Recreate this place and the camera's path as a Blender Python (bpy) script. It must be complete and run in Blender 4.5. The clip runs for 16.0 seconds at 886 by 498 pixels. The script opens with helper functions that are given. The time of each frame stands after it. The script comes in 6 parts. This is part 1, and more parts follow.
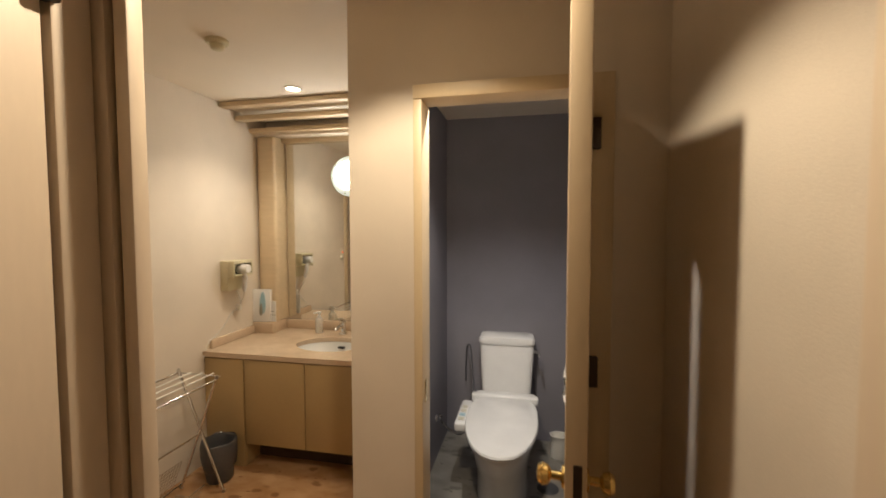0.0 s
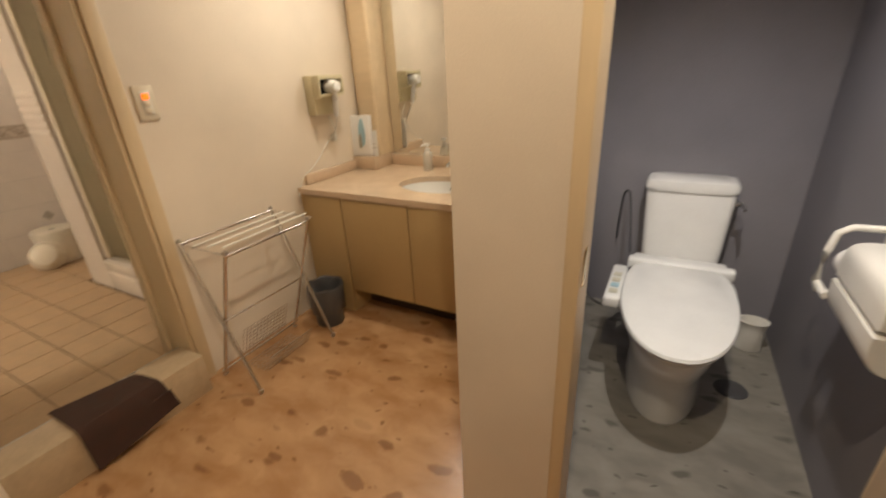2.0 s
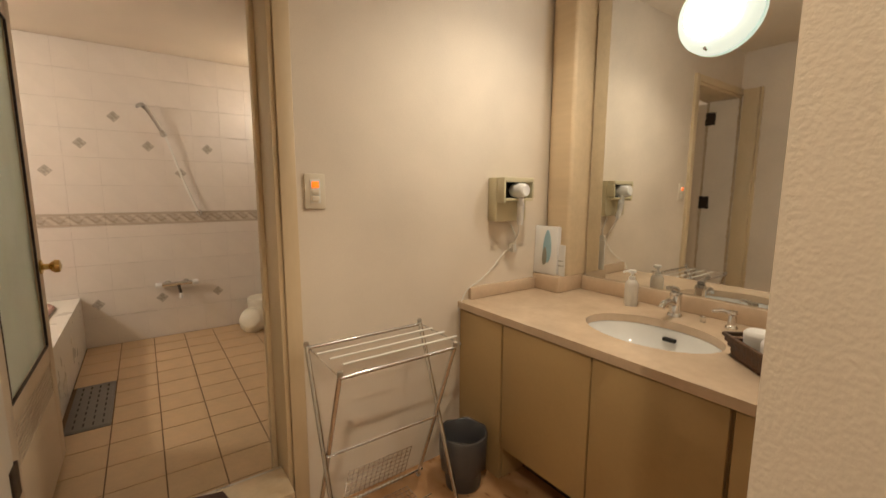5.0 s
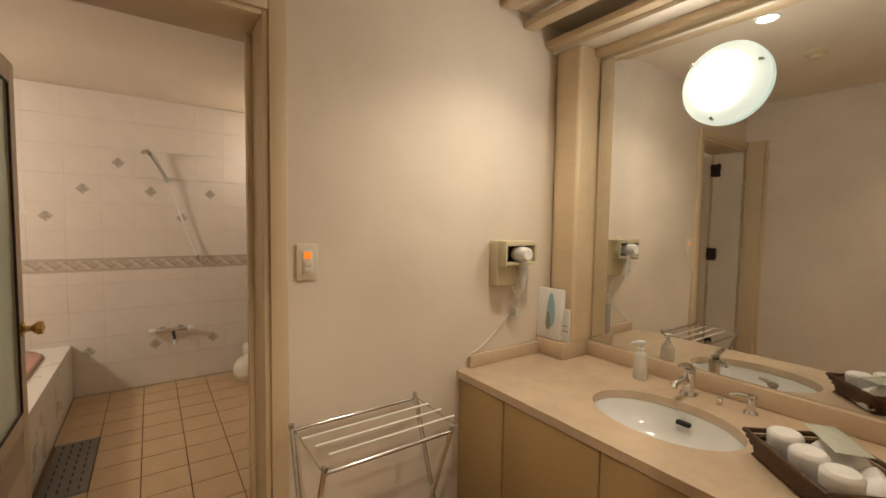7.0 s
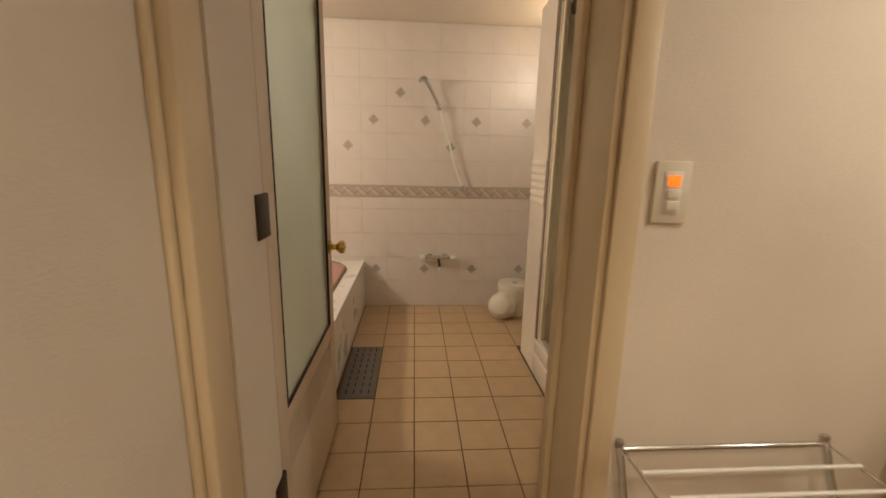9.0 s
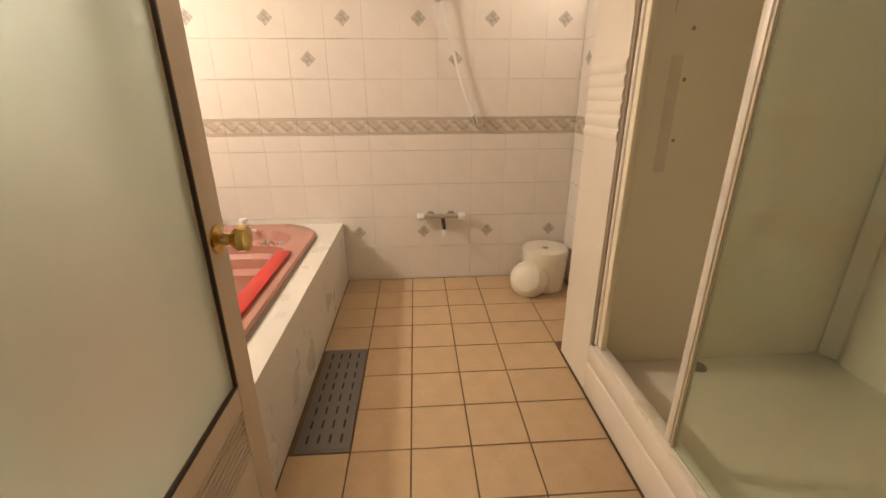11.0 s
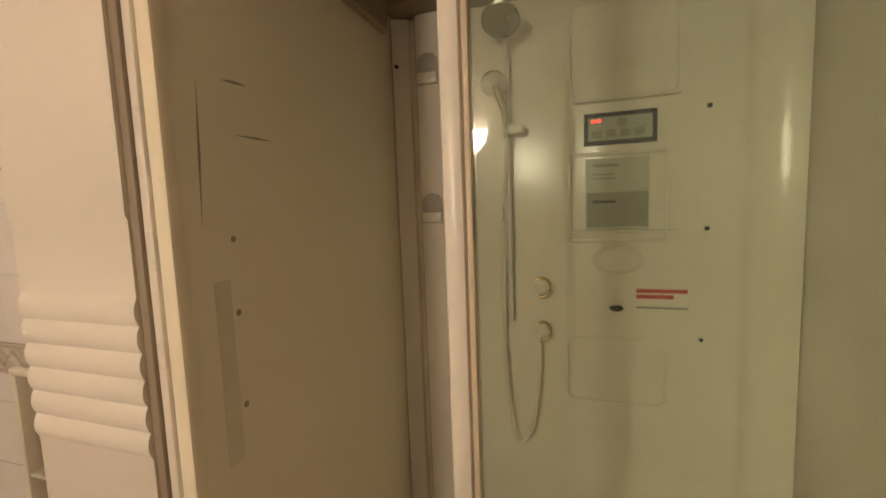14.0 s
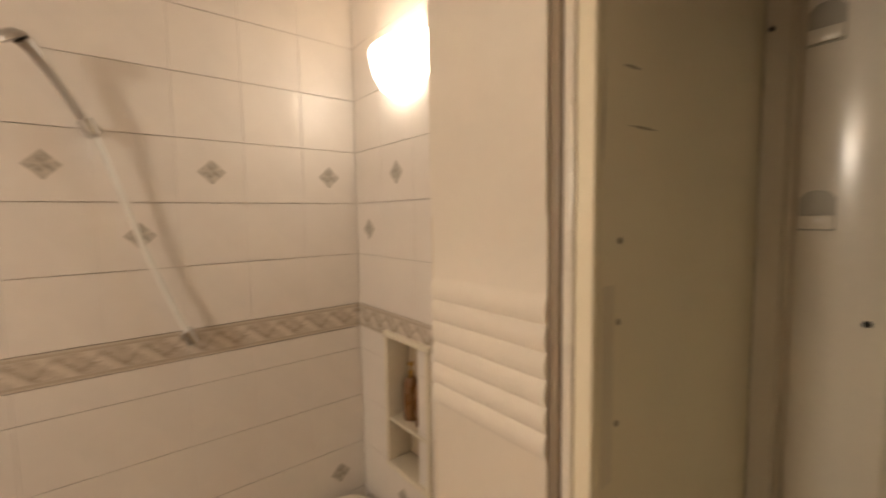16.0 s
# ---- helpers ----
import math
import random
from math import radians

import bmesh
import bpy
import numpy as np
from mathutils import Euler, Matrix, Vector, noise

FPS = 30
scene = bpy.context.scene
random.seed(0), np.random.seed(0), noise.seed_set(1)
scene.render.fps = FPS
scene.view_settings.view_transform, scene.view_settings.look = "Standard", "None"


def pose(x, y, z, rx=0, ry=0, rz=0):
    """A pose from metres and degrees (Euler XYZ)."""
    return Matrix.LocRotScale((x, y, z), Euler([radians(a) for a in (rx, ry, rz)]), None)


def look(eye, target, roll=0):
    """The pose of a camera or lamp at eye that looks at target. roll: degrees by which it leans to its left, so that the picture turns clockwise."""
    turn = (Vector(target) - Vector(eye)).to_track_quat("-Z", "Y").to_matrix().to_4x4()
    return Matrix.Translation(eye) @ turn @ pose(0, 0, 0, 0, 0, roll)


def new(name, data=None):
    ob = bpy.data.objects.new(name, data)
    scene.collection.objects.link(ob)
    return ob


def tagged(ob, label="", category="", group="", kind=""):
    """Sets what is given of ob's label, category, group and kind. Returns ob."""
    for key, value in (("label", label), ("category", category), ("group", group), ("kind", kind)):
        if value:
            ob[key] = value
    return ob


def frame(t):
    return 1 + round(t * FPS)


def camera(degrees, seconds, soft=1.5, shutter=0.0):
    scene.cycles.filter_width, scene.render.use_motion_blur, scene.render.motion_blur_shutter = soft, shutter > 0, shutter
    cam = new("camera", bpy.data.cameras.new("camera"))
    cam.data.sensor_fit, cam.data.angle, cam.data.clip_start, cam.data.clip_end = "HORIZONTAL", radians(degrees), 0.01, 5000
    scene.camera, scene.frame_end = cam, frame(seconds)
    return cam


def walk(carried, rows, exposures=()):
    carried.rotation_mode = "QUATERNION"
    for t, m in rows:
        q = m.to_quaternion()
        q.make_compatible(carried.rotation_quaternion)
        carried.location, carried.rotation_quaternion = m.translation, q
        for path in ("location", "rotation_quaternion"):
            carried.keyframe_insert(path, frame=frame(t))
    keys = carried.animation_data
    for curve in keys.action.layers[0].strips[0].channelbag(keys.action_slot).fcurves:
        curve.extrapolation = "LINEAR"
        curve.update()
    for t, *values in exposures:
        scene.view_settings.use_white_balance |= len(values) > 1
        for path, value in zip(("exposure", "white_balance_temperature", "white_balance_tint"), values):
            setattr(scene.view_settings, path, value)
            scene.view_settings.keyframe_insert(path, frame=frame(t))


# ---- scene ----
cam = camera(93.5, 16.0, shutter=0.4)
PATH = [
    (0, (0.802, 1.143, 1.545), (0.403, 3.1, 1.446), -0.1),
    (0.5, (0.818, 1.294, 1.562), (0.211, 3.2, 1.549), 0.9),
    (1, (0.765, 1.45, 1.559), (0.101, 3.336, 1.499), -0.6),
    (1.5, (0.61, 1.661, 1.436), (-0.084, 3.488, 1.011), -1.5),
    (2, (0.552, 1.83, 1.322), (-0.342, 3.434, 0.529), -3.0),
    (2.5, (0.528, 1.93, 1.299), (-0.629, 3.214, 0.292), -3.2),
    (3, (0.459, 1.938, 1.272), (-0.907, 3.063, 0.34), -2.1),
    (3.5, (0.288, 2.001, 1.289), (-1.111, 3.222, 0.547), -1.3),
    (4, (0.233, 2.058, 1.278), (-1.225, 3.232, 0.574), -4.0),
    (4.5, (0.241, 2.221, 1.24), (-1.34, 3.376, 0.831), -1.0),
    (7, (0.178, 2.354, 1.394), (-1.456, 3.502, 1.274), 0.9),
    (7.5, (0.156, 2.329, 1.33), (-1.639, 3.138, 0.978), 1.2),
    (8, (0.078, 2.305, 1.324), (-1.833, 2.704, 0.887), -1.2),
    (8.5, (-0.15, 2.266, 1.325), (-2.109, 2.443, 0.967), 0.7),
    (11, (-1.419, 2.328, 1.206), (-3.291, 2.446, 0.51), -0.3),
    (11.5, (-1.491, 2.33, 1.264), (-3.443, 2.445, 0.842), -0.3),
    (12, (-1.615, 2.317, 1.317), (-3.564, 2.659, 1.024), -0.0),
    (12.5, (-1.918, 2.453, 1.288), (-3.653, 3.399, 0.978), -0.8),
    (13, (-2.188, 2.431, 1.33), (-3.515, 3.873, 0.93), -0.4),
    (13.5, (-2.209, 2.514, 1.408), (-2.98, 4.319, 1.025), -1.5),
    (14, (-2.219, 2.564, 1.457), (-2.844, 4.454, 1.264), -2.1),
    (14.5, (-2.271, 2.551, 1.453), (-2.973, 4.421, 1.356), -2.0),
    (15, (-2.4, 2.567, 1.429), (-3.377, 4.312, 1.413), -1.5),
    (15.5, (-2.449, 2.546, 1.416), (-3.63, 4.16, 1.414), -0.2),
    (16, (-2.511, 2.497, 1.462), (-4.061, 3.752, 1.302), -0.9),
]
walk(cam, [(t, look(eye, target, roll)) for t, eye, target, roll in PATH],
     exposures=[(0.0, 0.22), (0.5, 0.36), (1.0, 0.3), (2.5, 0.5), (3.0, 0.35), (3.5, 0.35), (4.5, 0.3), (7.0, 0.1), (8.0, 0.18), (8.7, 0.16), (10.8, 0.82), (11.5, 0.52), (12.0, 0.36), (13.0, 0.48), (14.0, 0.5), (14.5, 0.45), (15.0, 0.38), (16.0, 0.28)])

# ---------------------------------------------------------------- world and light
world = bpy.data.worlds.new("world")
scene.world = world
world.use_nodes = True
world.node_tree.nodes["Background"].inputs[0].default_value = (0.03, 0.025, 0.02, 1)
world.node_tree.nodes["Background"].inputs[1].default_value = 0.2

WARM = (1.0, 0.83, 0.605)
WASH = (1.0, 0.86, 0.66)
NEUTRAL = (1.0, 0.93, 0.87)


def spot(name, at, watts, cone, colour, blend=0.6, size=0.03):
    lamp = bpy.data.lights.new(name, "SPOT")
    lamp.energy, lamp.spot_size, lamp.spot_blend = watts, radians(cone), blend
    lamp.color, lamp.shadow_soft_size = colour, size
    ob = new(name, lamp)
    ob.matrix_world = look(at, (at[0], at[1] + 0.001, at[2] - 1))
    return ob


spot("hall_downlight_lamp", (0.50, 2.02, 2.385), 43, 122, WARM, 0.35, 0.025)
spot("vanity_downlight_lamp", (-0.63, 3.53, 2.385), 33, 130, WASH, 0.8, 0.03)
spot("toilet_downlight_lamp", (0.62, 2.90, 2.32), 56, 122, NEUTRAL, 0.6, 0.03)
GLOBE, SCONCE_N, SCONCE_S = 46.0, 8.0, 92.0


# ---------------------------------------------------------------- materials


def links(nt, a, b):
    nt.links.new(a, b)


def mat(name, colour, rough=0.5, metal=0.0, vary=0.08, scale=6.0, grain=80.0, bump=0.05, dist=0.002, stretch=(1, 1, 1), dark=None, spec=0.5, coat=0.0, per_piece=0.0):
    """Base colour with two scales of noise, roughness that follows the larger one, fine relief."""
    m = bpy.data.materials.new(name)
    m.use_nodes = True
    nt = m.node_tree
    p = nt.nodes["Principled BSDF"]
    p.inputs["Metallic"].default_value = metal
    p.inputs["Specular IOR Level"].default_value = spec
    p.inputs["Coat Weight"].default_value = coat
    tc = nt.nodes.new("ShaderNodeTexCoord")
    mp = nt.nodes.new("ShaderNodeMapping")
    mp.inputs["Scale"].default_value = stretch
    links(nt, tc.outputs["Object"], mp.inputs["Vector"])
    big = nt.nodes.new("ShaderNodeTexNoise")
    big.inputs["Scale"].default_value, big.inputs["Detail"].default_value = scale, 5
    small = nt.nodes.new("ShaderNodeTexNoise")
    small.inputs["Scale"].default_value, small.inputs["Detail"].default_value = grain, 3
    for n in (big, small):
        links(nt, mp.outputs["Vector"], n.inputs["Vector"])
    mix = nt.nodes.new("ShaderNodeMix")
    mix.data_type = "RGBA"
    c = Vector(colour)
    d = Vector(dark) if dark else c * (1 - 2.2 * vary)
    mix.inputs["A"].default_value = (*d, 1)
    mix.inputs["B"].default_value = (*[min(v, 0.95) for v in c * (1 + 0.6 * vary)], 1)
    add = nt.nodes.new("ShaderNodeMath")
    add.operation = "MULTIPLY_ADD"
    add.inputs[1].default_value, add.inputs[2].default_value = 0.35, 0.0
    links(nt, small.outputs["Fac"], add.inputs[0])
    add2 = nt.nodes.new("ShaderNodeMath")
    add2.operation = "MULTIPLY_ADD"
    add2.inputs[1].default_value = 0.9
    links(nt, big.outputs["Fac"], add2.inputs[0])
    links(nt, add.outputs[0], add2.inputs[2])
    fac = add2.outputs[0]
    if per_piece:
        info = nt.nodes.new("ShaderNodeObjectInfo")
        pm = nt.nodes.new("ShaderNodeMath")
        pm.operation = "MULTIPLY_ADD"
        pm.inputs[1].default_value = per_piece
        links(nt, info.outputs["Random"], pm.inputs[0])
        links(nt, fac, pm.inputs[2])
        fac = pm.outputs[0]
    ramp = nt.nodes.new("ShaderNodeMapRange")
    ramp.inputs["From Min"].default_value, ramp.inputs["From Max"].default_value = 0.38, 0.88 + per_piece
    links(nt, fac, ramp.inputs["Value"])
    links(nt, ramp.outputs["Result"], mix.inputs["Factor"])
    links(nt, mix.outputs["Result"], p.inputs["Base Color"])
    rr = nt.nodes.new("ShaderNodeMapRange")
    rr.inputs["From Min"].default_value, rr.inputs["From Max"].default_value = 0.3, 0.7
    rr.inputs["To Min"].default_value, rr.inputs["To Max"].default_value = max(rough * 0.82, 0.0), min(rough * 1.18, 1.0)
    links(nt, big.outputs["Fac"], rr.inputs["Value"])
    links(nt, rr.outputs["Result"], p.inputs["Roughness"])
    if bump:
        b = nt.nodes.new("ShaderNodeBump")
        b.inputs["Strength"].default_value, b.inputs["Distance"].default_value = bump, dist
        links(nt, small.outputs["Fac"], b.inputs["Height"])
        links(nt, b.outputs["Normal"], p.inputs["Normal"])
    return m


def plain(name, colour, rough=0.4, metal=0.0, spec=0.5):
    return mat(name, colour, rough, metal, 0.03, 9, 120, 0.02, 0.001, spec=spec)


def glow(name, colour, strength):
    m = bpy.data.materials.new(name)
    m.use_nodes = True
    nt = m.node_tree
    p = nt.nodes["Principled BSDF"]
    p.inputs["Base Color"].default_value = (*colour, 1)
    p.inputs["Roughness"].default_value = 0.25
    p.inputs["Emission Color"].default_value = (*colour, 1)
    p.inputs["Emission Strength"].default_value = strength
    return m


def glass(name, colour, rough, dirt=0.0):
    """Clear or frosted pane: transmitting, with uneven film of limescale."""
    m = bpy.data.materials.new(name)
    m.use_nodes = True
    nt = m.node_tree
    p = nt.nodes["Principled BSDF"]
    p.inputs["Base Color"].default_value = (*colour, 1)
    p.inputs["Transmission Weight"].default_value = 1.0
    p.inputs["IOR"].default_value = 1.45
    p.inputs["Roughness"].default_value = rough
    if dirt:
        tc = nt.nodes.new("ShaderNodeTexCoord")
        mp = nt.nodes.new("ShaderNodeMapping")
        mp.inputs["Scale"].default_value = (3, 3, 1.1)
        links(nt, tc.outputs["Object"], mp.inputs["Vector"])
        n = nt.nodes.new("ShaderNodeTexNoise")
        n.inputs["Scale"].default_value, n.inputs["Detail"].default_value = 1.6, 6
        links(nt, mp.outputs["Vector"], n.inputs["Vector"])
        r = nt.nodes.new("ShaderNodeMapRange")
        r.inputs["From Min"].default_value, r.inputs["From Max"].default_value = 0.35, 0.75
        r.inputs["To Min"].default_value, r.inputs["To Max"].default_value = 1.0 - dirt * 0.5, 1.0 - dirt * 1.6
        links(nt, n.outputs["Fac"], r.inputs["Value"])
        links(nt, r.outputs["Result"], p.inputs["Transmission Weight"])
    return m


def fleck_floor(name, base, light, fleck, rough):
    """Sheet vinyl printed as marble: cloudy ground with long dark and pale flecks."""
    m = bpy.data.materials.new(name)
    m.use_nodes = True
    nt = m.node_tree
    p = nt.nodes["Principled BSDF"]
    tc = nt.nodes.new("ShaderNodeTexCoord")
    mp = nt.nodes.new("ShaderNodeMapping")
    mp.inputs["Rotation"].default_value = (0, 0, 0.65)
    mp.inputs["Scale"].default_value = (1.0, 1.8, 1.0)
    links(nt, tc.outputs["Object"], mp.inputs["Vector"])
    warp = nt.nodes.new("ShaderNodeTexNoise")
    warp.inputs["Scale"].default_value, warp.inputs["Detail"].default_value = 6, 3
    links(nt, tc.outputs["Object"], warp.inputs["Vector"])
    va = nt.nodes.new("ShaderNodeVectorMath")
    va.operation = "MULTIPLY_ADD"
    va.inputs[1].default_value = (0.17, 0.17, 0)
    links(nt, warp.outputs["Color"], va.inputs[0])
    links(nt, mp.outputs["Vector"], va.inputs[2])
    cloud = nt.nodes.new("ShaderNodeTexNoise")
    cloud.inputs["Scale"].default_value, cloud.inputs["Detail"].default_value = 5, 7
    links(nt, va.outputs[0], cloud.inputs["Vector"])
    ground = nt.nodes.new("ShaderNodeValToRGB")
    ground.color_ramp.elements[0].position, ground.color_ramp.elements[0].color = 0.35, (*base, 1)
    ground.color_ramp.elements[1].position, ground.color_ramp.elements[1].color = 0.72, (*light, 1)
    links(nt, cloud.outputs["Fac"], ground.inputs["Fac"])
    last = ground.outputs["Color"]
    for sc, lo, hi, col in ((6.2, 0.17, 0.27, fleck), (4.6, 0.18, 0.30, light), (13.0, 0.10, 0.20, fleck)):
        v = nt.nodes.new("ShaderNodeTexVoronoi")
        v.inputs["Scale"].default_value = sc
        links(nt, va.outputs[0], v.inputs["Vector"])
        r = nt.nodes.new("ShaderNodeMapRange")
        r.inputs["From Min"].default_value, r.inputs["From Max"].default_value = lo, hi
        r.inputs["To Min"].default_value, r.inputs["To Max"].default_value = 0.66, 0.0
        links(nt, v.outputs["Distance"], r.inputs["Value"])
        sep = nt.nodes.new("ShaderNodeSeparateColor")
        links(nt, v.outputs["Color"], sep.inputs["Color"])
        pick = nt.nodes.new("ShaderNodeMath")
        pick.operation = "GREATER_THAN"
        pick.inputs[1].default_value = 0.38
        links(nt, sep.outputs[0], pick.inputs[0])
        mul = nt.nodes.new("ShaderNodeMath")
        mul.operation = "MULTIPLY"
        links(nt, r.outputs["Result"], mul.inputs[0])
        links(nt, pick.outputs[0], mul.inputs[1])
        mix = nt.nodes.new("ShaderNodeMix")
        mix.data_type = "RGBA"
        mix.inputs["B"].default_value = (*col, 1)
        links(nt, mul.outputs[0], mix.inputs["Factor"])
        links(nt, last, mix.inputs["A"])
        last = mix.outputs["Result"]
    links(nt, last, p.inputs["Base Color"])
    p.inputs["Roughness"].default_value = rough
    b = nt.nodes.new("ShaderNodeBump")
    b.inputs["Strength"].default_value, b.inputs["Distance"].default_value = 0.05, 0.002
    links(nt, cloud.outputs["Fac"], b.inputs["Height"])
    links(nt, b.outputs["Normal"], p.inputs["Normal"])
    return m


def scroll_border(name):
    """Printed listello: slanting pale leaves on soft grey-brown between two darker edges."""
    m = bpy.data.materials.new(name)
    m.use_nodes = True
    nt = m.node_tree
    p = nt.nodes["Principled BSDF"]
    tc = nt.nodes.new("ShaderNodeTexCoord")
    sep = nt.nodes.new("ShaderNodeSeparateXYZ")
    links(nt, tc.outputs["Object"], sep.inputs[0])

    def calc(op, a, b=0.0, c=0.0):
        n = nt.nodes.new("ShaderNodeMath")
        n.operation = op
        for k, v in enumerate((a, b, c)):
            if isinstance(v, (int, float)):
                n.inputs[k].default_value = v
            else:
                links(nt, v, n.inputs[k])
        return n.outputs[0]

    u = calc("ADD", sep.outputs["X"], sep.outputs["Y"])
    z = sep.outputs["Z"]
    n = nt.nodes.new("ShaderNodeTexNoise")
    n.inputs["Scale"].default_value, n.inputs["Detail"].default_value, n.inputs["Distortion"].default_value = 60, 4, 1.5
    links(nt, tc.outputs["Object"], n.inputs["Vector"])
    wob = calc("MULTIPLY", n.outputs["Fac"], 3.2)
    leaf1 = calc("SINE", calc("ADD", calc("ADD", calc("MULTIPLY", u, 56.1), calc("MULTIPLY", z, 46.0)), wob))
    leaf2 = calc("SINE", calc("ADD", calc("ADD", calc("MULTIPLY", u, 112.2), calc("MULTIPLY", z, 130.0)), wob))
    inside = calc("LESS_THAN", calc("ABSOLUTE", z), 0.036)
    body = calc("ADD", calc("MULTIPLY", leaf1, 0.12), calc("MULTIPLY", leaf2, 0.07))
    wave = calc("MULTIPLY", calc("SINE", calc("ADD", calc("MULTIPLY", u, 56.1), wob)), 0.022)
    stem = calc("MAXIMUM", calc("SUBTRACT", 1.0, calc("MULTIPLY", calc("ABSOLUTE", calc("SUBTRACT", z, wave)), 75.0)), 0.0)
    grain = calc("SUBTRACT", calc("MULTIPLY", calc("SUBTRACT", n.outputs["Fac"], 0.5), 0.5), calc("MULTIPLY", stem, 0.26))
    leaf = calc("ADD", calc("MULTIPLY", calc("ADD", body, grain), inside), 0.60)
    edge = calc("MULTIPLY", calc("LESS_THAN", calc("ABSOLUTE", calc("SUBTRACT", calc("ABSOLUTE", sep.outputs["Z"]), 0.041)), 0.004), 0.16)
    r = nt.nodes.new("ShaderNodeValToRGB")
    els = r.color_ramp.elements
    els[0].position, els[0].color = 0.15, (0.34, 0.28, 0.21, 1)
    els[1].position, els[1].color = 0.86, (0.70, 0.63, 0.54, 1)
    mid = els.new(0.52)
    mid.color = (0.52, 0.45, 0.37, 1)
    links(nt, calc("SUBTRACT", leaf, edge), r.inputs["Fac"])
    links(nt, r.outputs["Color"], p.inputs["Base Color"])
    p.inputs["Roughness"].default_value = 0.22
    return m


M_PAPER = mat("wallpaper_cream", (0.75, 0.665, 0.555), 0.75, 0, 0.06, 2.5, 260, 0.38, 0.002)
M_PAPER_GREY = mat("wallpaper_grey", (0.228, 0.218, 0.242), 0.7, 0, 0.08, 3, 160, 0.3, 0.0015)
M_CEIL = mat("ceiling_paint", (0.78, 0.70, 0.58), 0.8, 0, 0.04, 2, 200, 0.15, 0.001)
M_TRIM = mat("painted_trim", (0.66, 0.53, 0.345), 0.42, 0, 0.05, 3, 60, 0.06, 0.001, (1, 1, 0.2))
M_DOORPAINT = mat("door_paint", (0.68, 0.56, 0.43), 0.45, 0, 0.04, 2, 90, 0.06, 0.001, (1, 1, 0.25))
# tan of the toilet door; on the bath hinge jamb it paints shade
M_TANDOOR_JAMBSHADE = mat("tan_door_and_jamb_shade", (0.50, 0.385, 0.25), 0.45, 0, 0.05, 2, 90, 0.06, 0.001, (1, 1, 0.25))
M_LAMINATE = mat("beige_laminate", (0.43, 0.30, 0.14), 0.5, 0, 0.04, 4, 60, 0.04, 0.001)
M_WOOD = mat("pale_wood", (0.66, 0.52, 0.34), 0.5, 0, 0.07, 5, 40, 0.08, 0.001, (0.15, 1, 1))
M_COUNTER = mat("cream_marble", (0.62, 0.48, 0.345), 0.22, 0, 0.07, 7, 45, 0.02, 0.001)
M_CERAMIC = plain("white_ceramic", (0.80, 0.80, 0.78), 0.12)
M_SEAT = plain("white_plastic_seat", (0.80, 0.81, 0.80), 0.22)
M_PLASTIC = plain("white_plastic", (0.78, 0.76, 0.70), 0.38)
M_CREAMPL = plain("cream_plastic", (0.60, 0.54, 0.36), 0.42)
M_IVORY = plain("ivory_plastic", (0.72, 0.65, 0.52), 0.35)
M_CHROME = plain("chrome", (0.72, 0.72, 0.72), 0.14, 1.0)
M_STEEL = plain("brushed_steel", (0.55, 0.53, 0.50), 0.3, 1.0)
M_BRASS = plain("brass", (0.72, 0.52, 0.20), 0.22, 1.0)
M_DARKMETAL = plain("dark_bronze", (0.045, 0.03, 0.022), 0.45, 0.6)
M_BLACK = plain("black_rubber", (0.015, 0.014, 0.013), 0.6)
M_BROWN = mat("dark_brown_towelling", (0.060, 0.028, 0.020), 0.95, 0, 0.2, 20, 260, 0.9, 0.004)
M_BIN = plain("grey_plastic", (0.06, 0.06, 0.065), 0.45)
M_LINER = glass("bin_liner", (0.75, 0.75, 0.78), 0.25, 0.06)
M_KERB = mat("stone_kerb", (0.52, 0.405, 0.27), 0.35, 0, 0.10, 9, 60, 0.05, 0.001)
M_VINYL = fleck_floor("marbled_vinyl_brown", (0.36, 0.19, 0.085), (0.52, 0.32, 0.17), (0.17, 0.075, 0.03), 0.26)
M_VINYL_GREY = fleck_floor("marbled_vinyl_grey", (0.175, 0.162, 0.142), (0.275, 0.258, 0.225), (0.06, 0.054, 0.045), 0.3)
M_FLOORTILE = mat("ochre_floor_tile", (0.58, 0.41, 0.245), 0.42, 0, 0.08, 10, 90, 0.12, 0.001, per_piece=0.12)
M_GROUT = mat("floor_grout", (0.20, 0.125, 0.07), 0.9, 0, 0.15, 9, 120, 0.2, 0.001)
M_WALLTILE = mat("glazed_wall_tile", (0.78, 0.72, 0.655), 0.07, 0, 0.02, 5, 30, 0.03, 0.001, per_piece=0.05, spec=0.14)
M_WALLGROUT = mat("wall_grout", (0.74, 0.67, 0.60), 0.9, 0, 0.15, 9, 120, 0.2, 0.001)
M_MOTIF = mat("tile_motif", (0.60, 0.54, 0.465), 0.15, 0, 0.18, 60, 160, 0.05, 0.001)
M_MOTIFCORE = mat("tile_motif_core", (0.55, 0.49, 0.415), 0.15, 0, 0.25, 60, 160, 0.05, 0.001)
M_BORDER = scroll_border("scroll_border")
M_TUBPINK = mat("pink_acrylic", (0.50, 0.245, 0.19), 0.2, 0, 0.05, 4, 60, 0.02, 0.001)
M_TUBWHITE = mat("white_deck", (0.77, 0.73, 0.665), 0.3, 0, 0.01, 5, 60, 0.04, 0.001)
M_RED = plain("red_foam", (0.55, 0.035, 0.025), 0.5)
M_ACRYLIC = mat("cabin_acrylic", (0.85, 0.775, 0.665), 0.2, 0, 0.02, 3, 50, 0.02, 0.001)
